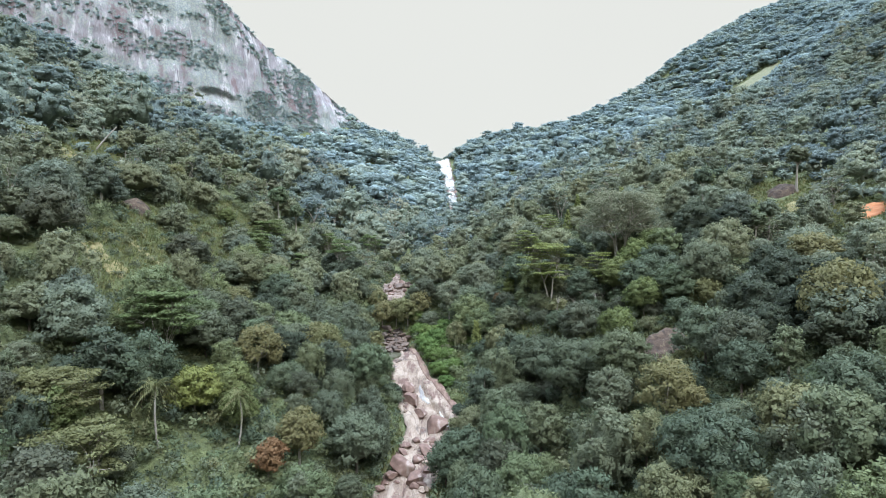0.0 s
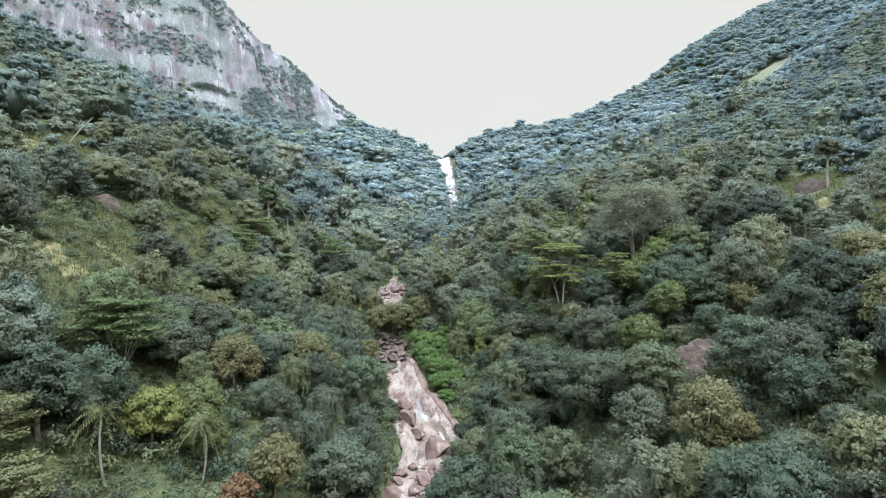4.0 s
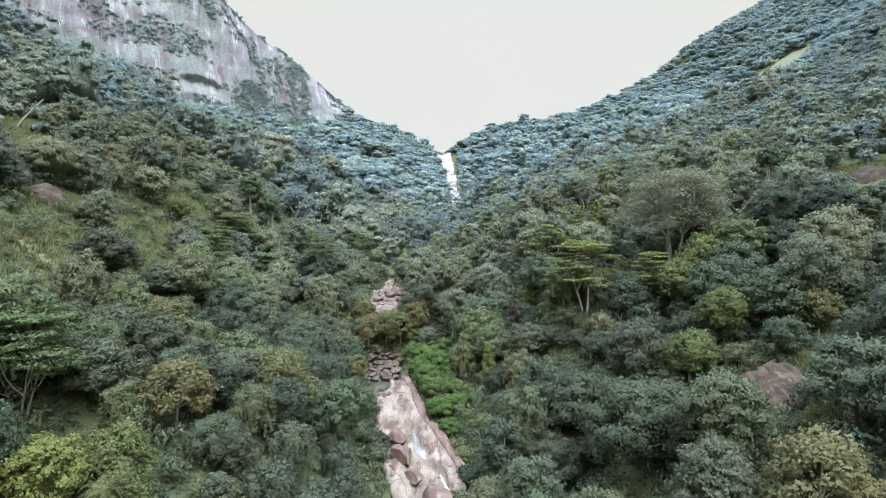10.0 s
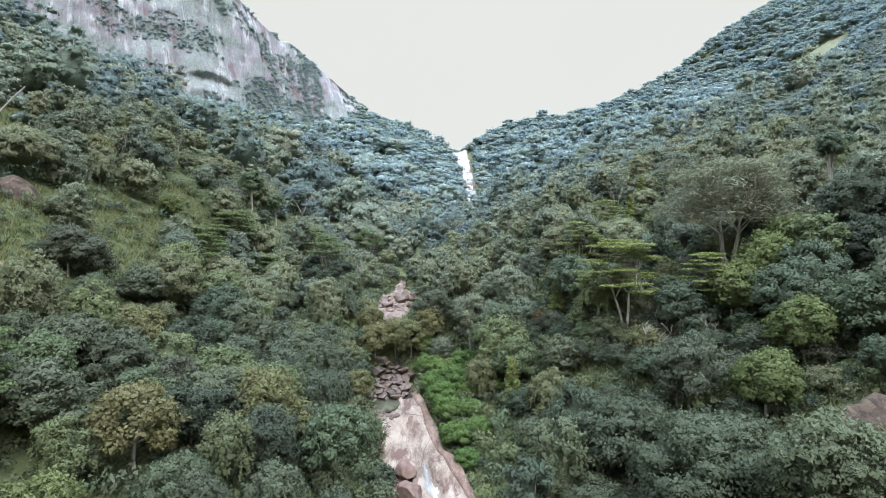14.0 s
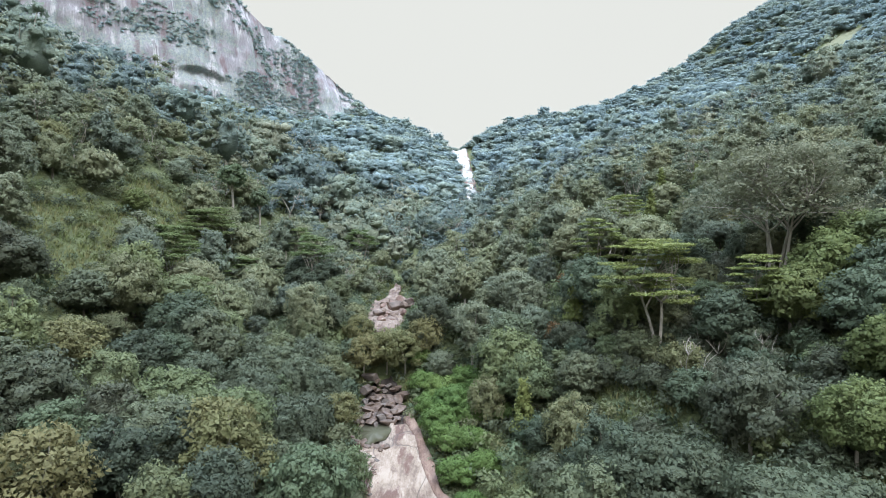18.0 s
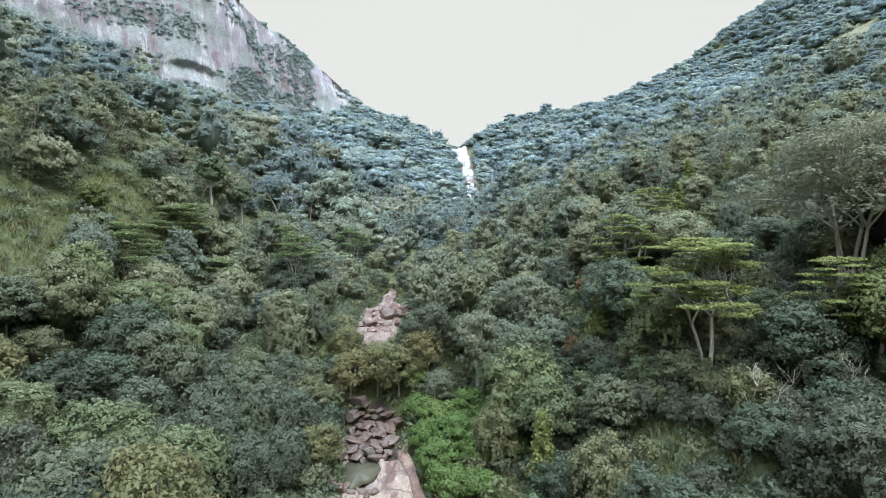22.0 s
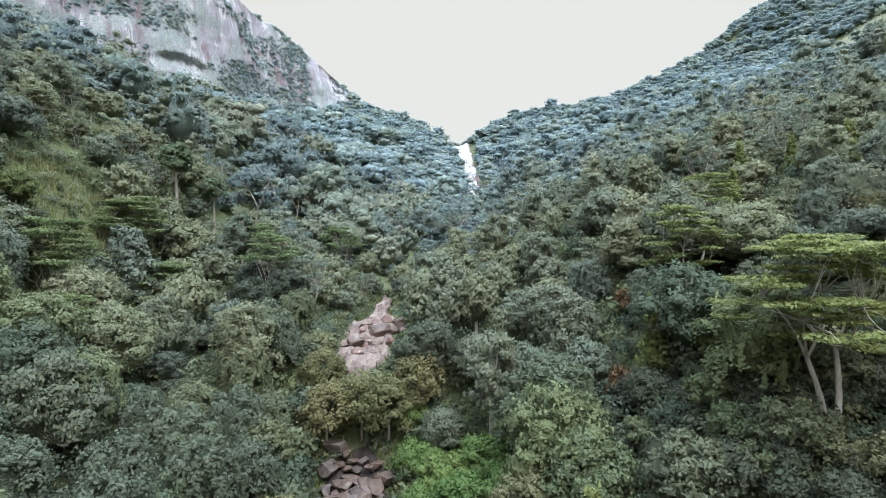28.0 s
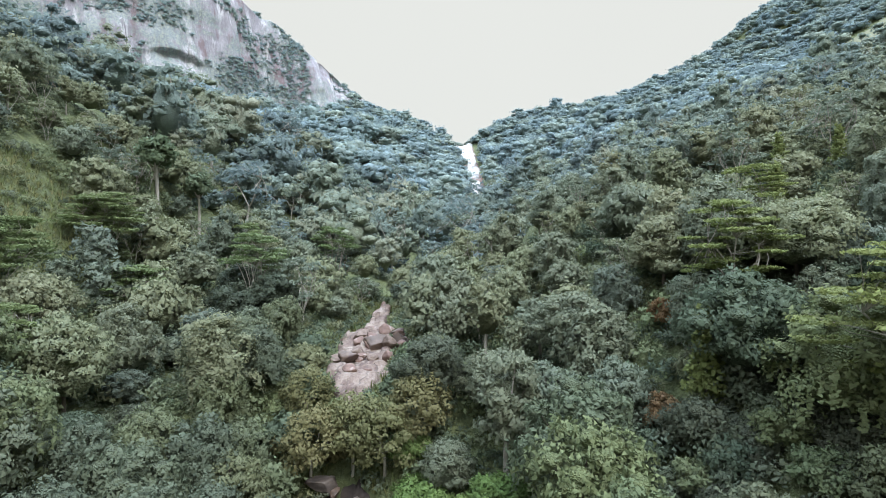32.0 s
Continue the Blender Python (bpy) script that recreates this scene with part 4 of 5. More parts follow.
hero("deep_green_tree", broad_tree(324, 15, 7.0, 34, 2600, 0.58, 1), foliage("deep_green_leaves", [(0.0, (0.038, 0.052, 0.040)), (0.5, (0.048, 0.064, 0.046)), (1.0, (0.058, 0.074, 0.050))]), BARK_DARK,
     [(80, 139, 0, 1.0), (91, 143, 70, 1.1), (74, 126, 140, 0.85), (84, 127, 210, 0.95), (97, 133, 280, 1.0), (95, 155, 350, 1.0), (93, 198, 20, 1.2), (101, 190, 100, 1.1), (86, 187, 170, 0.9), (-51, 262, 10, 0.8), (-44, 268, 80, 0.85), (-57, 280, 150, 0.8), (-33, 158, 60, 0.75), (-47, 160, 120, 0.8), (-44, 171, 30, 0.85), (-62, 190, 0, 0.9)],
     "very dark green tree with a dense heavy crown", "dark heavy-crowned trees", 5.0, 6.0)

# shrubs grown over with creepers, on the steep bank below the flat-topped trees
shrub_rng = np.random.default_rng(77)
shrub_spots = []
for row in range(13):
    for col in range(9):
        x, y = 15 + col * 5.6 + (row % 2) * 2.8 + shrub_rng.uniform(-1.6, 1.6), 161 + row * 5.4 + shrub_rng.uniform(-1.6, 1.6)
        if ((x - 28) / 2.5) ** 2 + ((y - 186) / 4) ** 2 > 1 and min(math.hypot(x - a, y - b) for a, b in ((38.5, 198), (56, 190), (35.5, 229), (67, 205), (27, 219), (31, 168))) > 2.6:
            shrub_spots.append((x, y, shrub_rng.uniform(0, 360), shrub_rng.uniform(0.55, 1.05)))
for _ in range(34):
    shrub_spots.append((shrub_rng.uniform(19, 50), shrub_rng.uniform(191, 216), shrub_rng.uniform(0, 360), shrub_rng.uniform(0.5, 0.8)))
hero("creeper_shrub", broad_tree(318, 7.0, 4.0, 20, 1300, 0.42, 1, vines=2, low=0.0, wood=False), LEAF_DARK, BARK, shrub_spots[::2],
     "rounded green shrub grown over with creepers", "shrubs on the steep bank", 1.6, 0.1)
hero("creeper_shrub", broad_tree(319, 5.6, 4.4, 20, 1300, 0.42, 1, vines=3, low=0.0, wood=False), LEAF_GREY, BARK, shrub_spots[1::2],
     "low grey-green shrub grown over with creepers", "shrubs on the steep bank", 1.6, 0.1)

# weeping curtains of creepers along the left bank of the stream
LEAF_VINE = foliage("creeper_leaves", [(0.0, (0.087, 0.108, 0.077)), (0.35, (0.107, 0.129, 0.087)), (0.7, (0.125, 0.145, 0.085)), (1.0, (0.145, 0.161, 0.077))])
curtain_spots = [(-31, 176, 0, 0.9), (-29, 184, 70, 0.8), (-33, 190, 140, 1.0), (-31, 199, 210, 0.9), (-36, 205, 280, 1.05), (-33, 213, 350, 0.9), (-38, 220, 60, 1.0), (-35, 227, 130, 0.85),
                 (-41, 195, 200, 1.0), (-24, 166, 340, 0.8), (-21, 156, 50, 0.75), (-29, 151, 190, 0.9), (-34, 162, 260, 1.0), (-42, 212, 30, 1.1), (-18.5, 149, 80, 0.8), (-23, 143, 120, 0.95), (-37, 153, 160, 0.95), (-30, 140, 220, 0.9), (-17, 139, 10, 0.75), (-46, 203, 90, 1.0), (-38, 184, 310, 0.9), (-45, 221, 170, 1.0), (-40, 231, 20, 0.9), (-48, 190, 240, 0.9), (-37, 238, 75, 0.9), (-42, 246, 200, 0.95), (-38, 253, 10, 0.9), (-50, 214, 100, 0.95)]
hero("creeper_curtain_tree", broad_tree(320, 13, 4.6, 20, 1200, 0.45, 1, vines=14, low=0.12, wood=False), LEAF_VINE, BARK, curtain_spots[::2],
     "tree hidden under weeping curtains of pale creepers", "creeper-hung trees on the bank", 3.2, 4.0)
hero("creeper_curtain_tree", broad_tree(321, 11, 4.9, 20, 1200, 0.45, 1, vines=14, low=0.1, wood=False), LEAF_VINE, BARK, curtain_spots[1::2],
     "tree hidden under weeping curtains of pale creepers", "creeper-hung trees on the bank", 3.2, 4.0)

# no trees are scattered on the camera's line to the landslip
for k in range(8):
    HERO.append((60 - 2.5 * k, 148 - 4.4 * k, 7.0 - 0.3 * k))


def clear_of_heroes(px, py):
    ok = np.ones(len(px), bool)
    for x, y, r in HERO:
        ok &= (px - x) ** 2 + (py - y) ** 2 > r * r
    return ok


# near forest: every tree a thing
kinds = [
    ("broadleaf_tree", [broad_tree(11 + k, 12 + k % 3, 6.0 + 0.4 * (k % 4), 32, 2600, 0.48) for k in range(6)], LEAF_DARK, BARK_DARK,
     "dark green broadleaf tree with a lumpy domed crown", 0.50),
    ("vine_draped_tree", [broad_tree(31 + k, 14 + k, 5.0 + 0.3 * k, 26, 1700, 0.48, 1, vines=7, low=0.05) for k in range(4)], LEAF_DARK, BARK_DARK,
     "green tree draped with hanging climbing vines", 0.26),
    ("slender_tree", [broad_tree(51 + k, 16 + k, 4.2, 24, 1600, 0.56, 1, low=0.15, peak=0.8) for k in range(3)], LEAF_DARK, BARK,
     "slender forest tree with a narrow upright crown", 0.11),
    ("olive_tree", [broad_tree(61 + k, 13 + k, 5.6, 24, 1900, 0.54, 1, low=0.12) for k in range(2)], LEAF_OLIVE, BARK,
     "yellowish olive tree with thin see-through foliage", 0.05),
    ("grey_leaved_tree", [broad_tree(71 + k, 13, 6.2, 30, 2600, 0.48, 1) for k in range(2)], LEAF_GREY, BARK,
     "grey-green leafy tree with pale twigs", 0.08),
]
names = [k[0] for k in kinds]
nx, ny, nrng = scatter(5, -150, 150, 60, 330, 8.8, 3.5)
near = clear_of_heroes(nx, ny) & (np.abs(nx) < 0.8 * ny + 14) & (ny > 62)
nx, ny = nx[near], ny[near]
first_row = (ny < 245) & (np.abs(nx + 8) < 118)
order = np.argsort(np.where(first_row, 0, 1000) + ny)
pick = nrng.choice(len(kinds), len(nx), p=np.array([k[5] for k in kinds]) / sum(k[5] for k in kinds))
patch = fbm(nx / 45, ny / 45, 21, 3)
made_of = {}
count_of = {k: 0 for k in names}
rest = []
for i in order:
    kind = kinds[pick[i]]
    cap = 290 if pick[i] == 0 else 220
    size = (0.55 + 0.8 * nrng.uniform(0, 1) ** 1.4) * (1 + 0.5 * patch[i])
    if not first_row[i] or count_of[kind[0]] >= cap:
        rest.append((nx[i], ny[i], min(size * 0.88, 1.05)))
        continue
    count_of[kind[0]] += 1
    form = nrng.integers(len(kind[1]))
    edge = abs(nx[i] - float(np.interp(ny[i], STREAM_Y, STREAM_X))) - float(stream_half(ny[i]))
    size = min(size, 1.2 if ny[i] > 215 else 1.12 if abs(nx[i]) < 75 else 1.4, max(0.45, (edge + 1.0) / 6.5))
    m = stand(nx[i], ny[i], nrng.uniform(0, 360), size, nrng.uniform(0.85, 1.15))
    # trees farther off or out to the sides get the haze-lightened leaf colour
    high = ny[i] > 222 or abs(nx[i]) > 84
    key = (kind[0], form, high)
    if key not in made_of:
        made_of[key] = tree_thing(kind[0], kind[1][form], LEAF_MID_HAZE if high and kind[2] is LEAF_DARK else kind[2], kind[3], kind[4], "tree", "trees of the near forest")
    else:
        copy_thing(made_of[key], m).matrix_basis = m
        continue
    made_of[key].matrix_basis = m


def forest_stuff(name, label, forms, spots, leaf, bark, seed, squat=1.0):
    """Many trees joined into one mesh: leaves and wood, each tree with a tone of its own."""
    rng = np.random.default_rng(seed)
    vs, ws, ts, qs, tint, tslot, qslot, n = [], [], [], [], [], [], [], 0
    x, y, s = (np.array(c) for c in zip(*spots))
    z = height(x, y)
    which = rng.integers(0, len(forms), len(x))
    turn = rng.uniform(0, 6.28, len(x))
    tone = np.clip(0.42 + fbm(x / 35, y / 35, seed + 40, 3) * 1.3 + rng.normal(0, 0.3, len(x)), 0.0, 0.99)
    tall = rng.uniform(0.85, 1.2, len(x)) * squat
    for i in range(len(x)):
        c, sn = math.cos(turn[i]), math.sin(turn[i])
        for slot, (v, t, q, f, k) in enumerate(forms[which[i]]):
            if not len(v):
                continue
            w = np.empty_like(v)
            w[:, 0] = (v[:, 0] * c - v[:, 1] * sn) * s[i] + x[i]
            w[:, 1] = (v[:, 0] * sn + v[:, 1] * c) * s[i] + y[i]
            w[:, 2] = v[:, 2] * s[i] * tall[i] + z[i] - 0.3
            vs.append(w)
            ws.append(np.stack([f[:, 0] * c - f[:, 1] * sn, f[:, 0] * sn + f[:, 1] * c, f[:, 2]], 1))
            ts.append(t + n)
            qs.append(q + n)
            tslot.append(k if slot == 0 else np.full(len(t), 2))
            qslot.append(np.full(len(q), 0 if slot == 0 else 2))
            tint.append(np.full(len(v), tone[i]))
            n += len(v)
    me = mesh_from(name, np.concatenate(vs), [np.concatenate(ts), np.concatenate(qs)], [*leaf, bark], np.concatenate(tslot + qslot), np.concatenate(tint), True, np.concatenate(ws))
    return tagged(new(name, me), label, "forest", kind="stuff")


def forms_of(makes):
    return [(a.arrays(), b.arrays()) for a, b in makes]


mid_forms = forms_of([broad_tree(101, 13, 6.2, 18, 620, 0.85, 1, wood=False), broad_tree(102, 14, 5.6, 18, 600, 0.8, 1, wood=False),
                      broad_tree(103, 12, 6.6, 20, 640, 0.85, 1, wood=False), broad_tree(104, 16, 4.6, 16, 560, 0.8, 1, low=0.2),
                      broad_tree(105, 15, 5.2, 16, 600, 0.8, 1, low=0.15), flat_tree(106, 15, 8.0, 22, 560, 0.8, 1.0, 2, 0.28, 0.3, 0.2, 0.4)])
forest_stuff("mid_forest", "dense green forest of mixed broadleaf trees", mid_forms, rest, LEAF_MID_HAZE, BARK, 7)

far_forms = forms_of([broad_tree(201, 13, 6.4, 13, 230, 0.98, 1, wood=False, ruffle=0.5, dome=1.0, heart=0.66), broad_tree(202, 14, 5.8, 13, 220, 0.98, 1, wood=False, ruffle=0.4, heart=0.66),
                      broad_tree(203, 11, 7.2, 14, 230, 1.0, 1, wood=False, ruffle=0.4, heart=0.66), broad_tree(204, 17, 5.0, 12, 215, 0.95, 1, low=0.1, ruffle=0.4, heart=0.66),
                      flat_tree(206, 14, 8.0, 16, 260, 1.05, 1.0, 1, 0.3, 0.3, 0.3, 0.3)])
fx, fy, frng = scatter(8, -420, 545, 150, 880, 11.2, 3.5)
out_near = ~((fy < 330) & (np.abs(fx) < 150)) & (np.abs(fx) < 0.86 * fy + 30) & (np.abs(fx) < 540)
cut_s, cut_h = cliff_side(fx, fy)
out_near &= ~((cut_s > 90) & (cut_h > 30))
fx, fy = fx[out_near], fy[out_near]
fpatch = fbm(fx / 60, fy / 60, 33, 3)
fx, fy = np.append(fx, [3.0, -9.0, 12.0]), np.append(fy, [853.0, 856.0, 858.0])
fpatch = np.append(fpatch, [0, 0, 0])
fsize = 0.92 * (0.6 + 1.35 * frng.uniform(0, 1, len(fx)) ** 1.8) * (1 + 0.7 * fpatch)
fs, fh = cliff_side(fx, fy)
fsize = fsize * (1 - 0.25 * step(700, 800, fy)) * (1 - 0.3 * step(260, 340, fx))
fsize = np.where((fs > 20) & (fh > 30), fsize * 0.6, fsize) * (1 - 0.5 * step(-60, -10, fs) * (fs < 5) * (fh > 20)) * np.where((fs > -50) & (fs < 20) & (np.abs(fx + 155) < 45), 0.7, 1.0)
# small trees that fill the ridge and the banks of the falls
gx2, gy2, grng = scatter(14, -330, 545, 380, 880, 10.6)
gd = np.abs(gx2 - np.interp(gy2, STREAM_Y, STREAM_X))
gs2, gh2 = cliff_side(gx2, gy2)
fill = ((gx2 > 235) | ((gy2 > 690) & (gd < 150)) | ((gy2 > 560) & (gd < 24))) & (np.abs(gx2) < 0.86 * gy2) & (gs2 < 60) & ~((np.abs(gx2 - 300) < 45) & (np.abs(gy2 - 545) < 50) & (grng.uniform(0, 1, len(gx2)) < 0.7))
fx, fy, fsize = np.append(fx, gx2[fill]), np.append(fy, gy2[fill]), np.append(fsize, grng.uniform(0.6, 1.0, fill.sum()) * np.where((gd[fill] < 22) & (gy2[fill] < 700), 0.6, 1.0))
beside = np.abs(fx - np.interp(fy, STREAM_Y, STREAM_X))
open_fall = (fy > 520) & (fy < 848) & (beside < np.interp(fy, [520, 575, 620, 740, 848], [8, 10, 12, 12, 15]))
fx, fy, fsize = fx[~open_fall], fy[~open_fall], fsize[~open_fall]
ridge_forms = forms_of([broad_tree(211, 10, 6.6, 9, 96, 1.5, 1, wood=False, ruffle=0.35, dome=0.9, heart=0.74), broad_tree(212, 10.5, 6.0, 9, 92, 1.5, 1, wood=False, ruffle=0.35, dome=0.9, heart=0.74),
                        broad_tree(213, 9.5, 7.2, 10, 100, 1.5, 1, wood=False, ruffle=0.35, dome=0.9, heart=0.74), broad_tree(214, 13, 5.4, 9, 90, 1.4, 1, wood=False, ruffle=0.35, dome=0.9, heart=0.74)])
fsize = np.where((fy < 430) & (fx > 0), np.minimum(fsize, 0.95), fsize) * (1 + 0.22 * step(430, 520, fy))
side = fx < np.interp(fy, STREAM_Y, STREAM_X)
# the farther trees take the leaf colour that is blued for haze
far_up = fy > 500 + 60 * fbm(fx / 50, fy / 50, 38, 2)
for name, label, mask, forms in (("hill_forest", "green forest on the slope under the cliff, leaf colour lightened for haze", side & ~far_up, far_forms),
                                 ("hill_forest", "green forest climbing the valley side, leaf colour lightened for haze", ~side & ~far_up, far_forms),
                                 ("ridge_forest", "forest below the cliff and along the ridge, leaves coloured pale blue for haze", side & far_up, ridge_forms),
                                 ("ridge_forest", "forest on the ridge beside the falls, leaves coloured pale blue for haze", ~side & far_up, ridge_forms)):
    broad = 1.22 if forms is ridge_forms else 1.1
    forest_stuff(name, label, forms, list(zip(fx[mask], fy[mask], fsize[mask] * broad)), LEAF_FAR_HAZE if forms is ridge_forms else LEAF_HILL_HAZE, BARK, 9, 0.72 if forms is ridge_forms else 0.92)
# scrub between the trees of the hillsides
scrub_forms = forms_of([broad_tree(221, 4.6, 4.0, 3, 40, 1.5, 1, low=0.0, wood=False), broad_tree(222, 3.8, 4.4, 3, 40, 1.5, 1, low=0.0, wood=False)])
kx, ky, krng = scatter(15, -400, 330, 200, 520, 9.6)
scrub = ~((ky < 330) & (np.abs(kx) < 140)) & (np.abs(kx) < 0.86 * ky + 20) & (cliff_side(kx, ky)[0] < 0)
forest_stuff("hill_scrub", "low green scrub between trees of the hillside", scrub_forms, list(zip(kx[scrub], ky[scrub], krng.uniform(0.7, 1.3, scrub.sum()))), LEAF_HILL_HAZE, BARK, 16)
bx, by, brng2 = scatter(12, -190, 190, -90, 200, 7.8)
low_down = (by < 62) | (np.abs(bx) > 0.8 * by + 14)
low_down &= (np.abs(bx) < 150) | (by < 150)
bx, by = bx[low_down], by[low_down]
forest_stuff("valley_forest", "green forest on the lower valley floor", ridge_forms, list(zip(bx, by, brng2.uniform(0.7, 1.15, len(bx)))), LEAF_DARK, BARK, 13)


# ---- undergrowth ----
def low_spots(seed, x0, x1, y0, y1, gap):
    rng = np.random.default_rng(seed)
    px, py = np.meshgrid(np.arange(x0, x1, gap), np.arange(y0, y1, gap), indexing="ij")
    px = (px + rng.uniform(-0.5, 0.5, px.shape) * gap).ravel()
    py = (py + rng.uniform(-0.5, 0.5, py.shape) * gap).ravel()
    d = np.abs(px - np.interp(py, STREAM_Y, STREAM_X))
    ok = (d > stream_half(py) + 0.6) & (np.abs(px) < 0.82 * py + 15)
    for cx, cy, rx, ry in BARE:
        ok &= ((px - cx) / rx) ** 2 + ((py - cy) / ry) ** 2 > 1
    return px[ok], py[ok], rng


BARE = [(60, 148, 5.5, 6.5), (146, 234, 6, 5), (152, 196, 6, 6), (-114, 203, 4, 5)]
shrub_forms = forms_of([broad_tree(401, 3.2, 2.3, 5, 100, 0.5, 0, low=0.0, wood=False), broad_tree(402, 4.4, 2.0, 5, 110, 0.5, 0, low=0.0, wood=False),
                        broad_tree(403, 2.6, 2.7, 5, 100, 0.5, 0, low=0.0, wood=False)])
ux, uy, urng = low_spots(17, -135, 140, 75, 320, 4.8)
open_u = np.zeros(len(ux), bool)
for cx, cy, rx, ry in CLEARINGS:
    open_u |= ((ux - cx) / rx) ** 2 + ((uy - cy) / ry) ** 2 < 1
bank = np.abs(ux - np.interp(uy, STREAM_Y, STREAM_X))
keep_u = (urng.uniform(0, 1, len(ux)) < np.where((bank < 30) | (uy < 235), 1.0, 0.95)) 
usize = urng.uniform(0.6, 1.25, len(ux)) * np.where(open_u, 0.75, 1.15) * np.where(bank < stream_half(uy) + 3.5, 0.6, 1.0)
forest_stuff("undergrowth", "tangled green shrubs under and between the trees", shrub_forms, list(zip(ux[keep_u], uy[keep_u], usize[keep_u])), LEAF_DARK, BARK, 18)

# low leafy cover on the banks and in the clearings
def cover_clump(seed):
    rng = np.random.default_rng(seed)
    sh = Shape()
    lobe(sh, rng, (0, 0, 0.2), (1.5, 1.5, 0.9), 44, 0.5, 0, low=-0.1)
    lobe(sh, rng, (0, 0, 0.1), (1.0, 1.0, 0.5), 14, 0.5, 0, low=0.0)
    return sh, Shape()


vx, vy, vrng = low_spots(27, -86, 70, 95, 300, 2.6)
near_v = (np.abs(vx - np.interp(vy, STREAM_Y, STREAM_X)) < 24) | (vrng.uniform(0, 1, len(vx)) < 0.9)
vx, vy = vx[near_v], vy[near_v]
forest_stuff("ground_cover", "low leafy plants covering the stream banks", forms_of([cover_clump(k) for k in range(4)]), list(zip(vx, vy, vrng.uniform(0.7, 1.5, len(vx)))), LEAF_DARK, BARK, 28)

# grass on the open banks
GRASS = foliage("tall_grass", [(0.0, (0.11, 0.14, 0.045)), (0.5, (0.15, 0.165, 0.06)), (1.0, (0.20, 0.19, 0.085))])


def tuft(seed):
    rng = np.random.default_rng(seed)
    sh = Shape()
    for _ in range(13):
        a, r, h = rng.uniform(0, 6.28), rng.uniform(0.15, 0.6), rng.uniform(0.6, 1.2)
        c, s = math.cos(a), math.sin(a)
        root = np.array([c * r * 0.4, s * r * 0.4, -0.2])
        side = np.array([-s, c, 0]) * 0.06
        tip = np.array([c * r * 1.9, s * r * 1.9, h])
        mid = (root + tip) / 2 + np.array([0, 0, 0.18])
        out = unit(np.array([c, s, 0.9]))
        sh.add(np.array([root - side, root + side, mid + side, tip, mid - side])[[0, 1, 2, 4]], quad=np.array([[0, 1, 2, 3]]), face=np.tile(out, (4, 1)))
        sh.add(np.array([mid - side, mid + side, tip, tip]) + np.array([[0, 0, 0], [0, 0, 0], [0.02, 0, 0], [-0.02, 0, 0]]), quad=np.array([[0, 1, 2, 3]]), face=np.tile(out, (4, 1)))
    return sh, Shape()


hx, hy, hrng = low_spots(19, -190, 172, 80, 320, 1.15)
in_open = (np.abs(hx - np.interp(hy, STREAM_Y, STREAM_X)) < stream_half(hy) + 6) & (hrng.uniform(0, 1, len(hx)) < 0.5)
for cx, cy, rx, ry in CLEARINGS[:8] + [c for c in CLEARINGS[8:] if c[1] < 330]:
    in_open |= ((hx - cx) / (rx * 1.1 + 4)) ** 2 + ((hy - cy) / (ry * 1.1 + 4)) ** 2 < 1
forest_stuff("grass", "tall yellowish green grass on open banks", forms_of([tuft(1), tuft(2), tuft(3)]), list(zip(hx[in_open], hy[in_open], hrng.uniform(0.8, 1.6, in_open.sum()))), GRASS, BARK, 20)["category"] = "grass"

# shrubs that cling to the ledges of the cliff
crng = np.random.default_rng(23)
ci, cj = crng.integers(3, len(cs) - 3, 17000), crng.integers(2, 94, 17000)
veg = fbm(cs[ci] / 46, cj / 9.0, 61, 4) * 1.5 + fbm(cs[ci] / 9, cj / 4.0, 66, 2) * 0.35 + 0.2 * (1 - step(4, 34, cj.astype(float)))
# a wooded shoulder, and the bare rib beside it
veg = veg + 0.55 * np.exp(-((cs[ci] - run[1] - 33) / 15) ** 2) - 1.1 * np.exp(-((cs[ci] - run[1] + 2) / 21) ** 2) * step(3, 12, cj.astype(float))
hold = (veg > -0.04) & (cave[ci, cj] < 0.03) & (cs[ci] < 560)
ci, cj = ci[hold], cj[hold]
jig, jag = crng.uniform(-0.5, 0.5, len(ci))[:, None], crng.uniform(-0.5, 0.5, len(ci))[:, None]
grid = np.stack([CXX, CYY, CZ], 2)
spots = grid[ci, cj] + jig * (grid[ci + 1, cj] - grid[ci - 1, cj]) + jag * (grid[ci, cj + 1] - grid[ci, cj - 1])
shapes = [a.arrays() for a, b in (broad_tree(411, 3.4, 2.6, 2, 16, 1.3, 1, low=0.0, wood=False), broad_tree(412, 2.6, 3.0, 2, 16, 1.3, 1, low=0.0, wood=False), broad_tree(413, 2.2, 2.2, 1, 14, 1.2, 1, low=0.0, wood=False))]
cvs, cws, cts, cks, ctint, cn = [], [], [], [], [], 0
for p in spots:
    v, t, q, w, k = shapes[crng.integers(3)]
    cvs.append(v * (0.4 + 1.0 * crng.uniform() ** 2.2) * [1, 1, 0.9] + p - [0, 0, 1.2])
    cts.append(t + cn)
    cks.append(k)
    cws.append(unit(w + np.array([0.1, -0.3, 0.5])))
    ctint.append(np.full(len(v), crng.uniform()))
    cn += len(v)
# the shrubs share the leaf colour with haze painted in
cliff_shrubs = mesh_from("cliff_shrubs", np.concatenate(cvs), [np.concatenate(cts)], LEAF_FAR_HAZE, np.concatenate(cks), np.concatenate(ctint), True, np.concatenate(cws))
tagged(new("cliff_shrubs", cliff_shrubs), "shrubs clinging to ledges of the rock face, coloured pale blue for haze", "shrubs", kind="stuff")


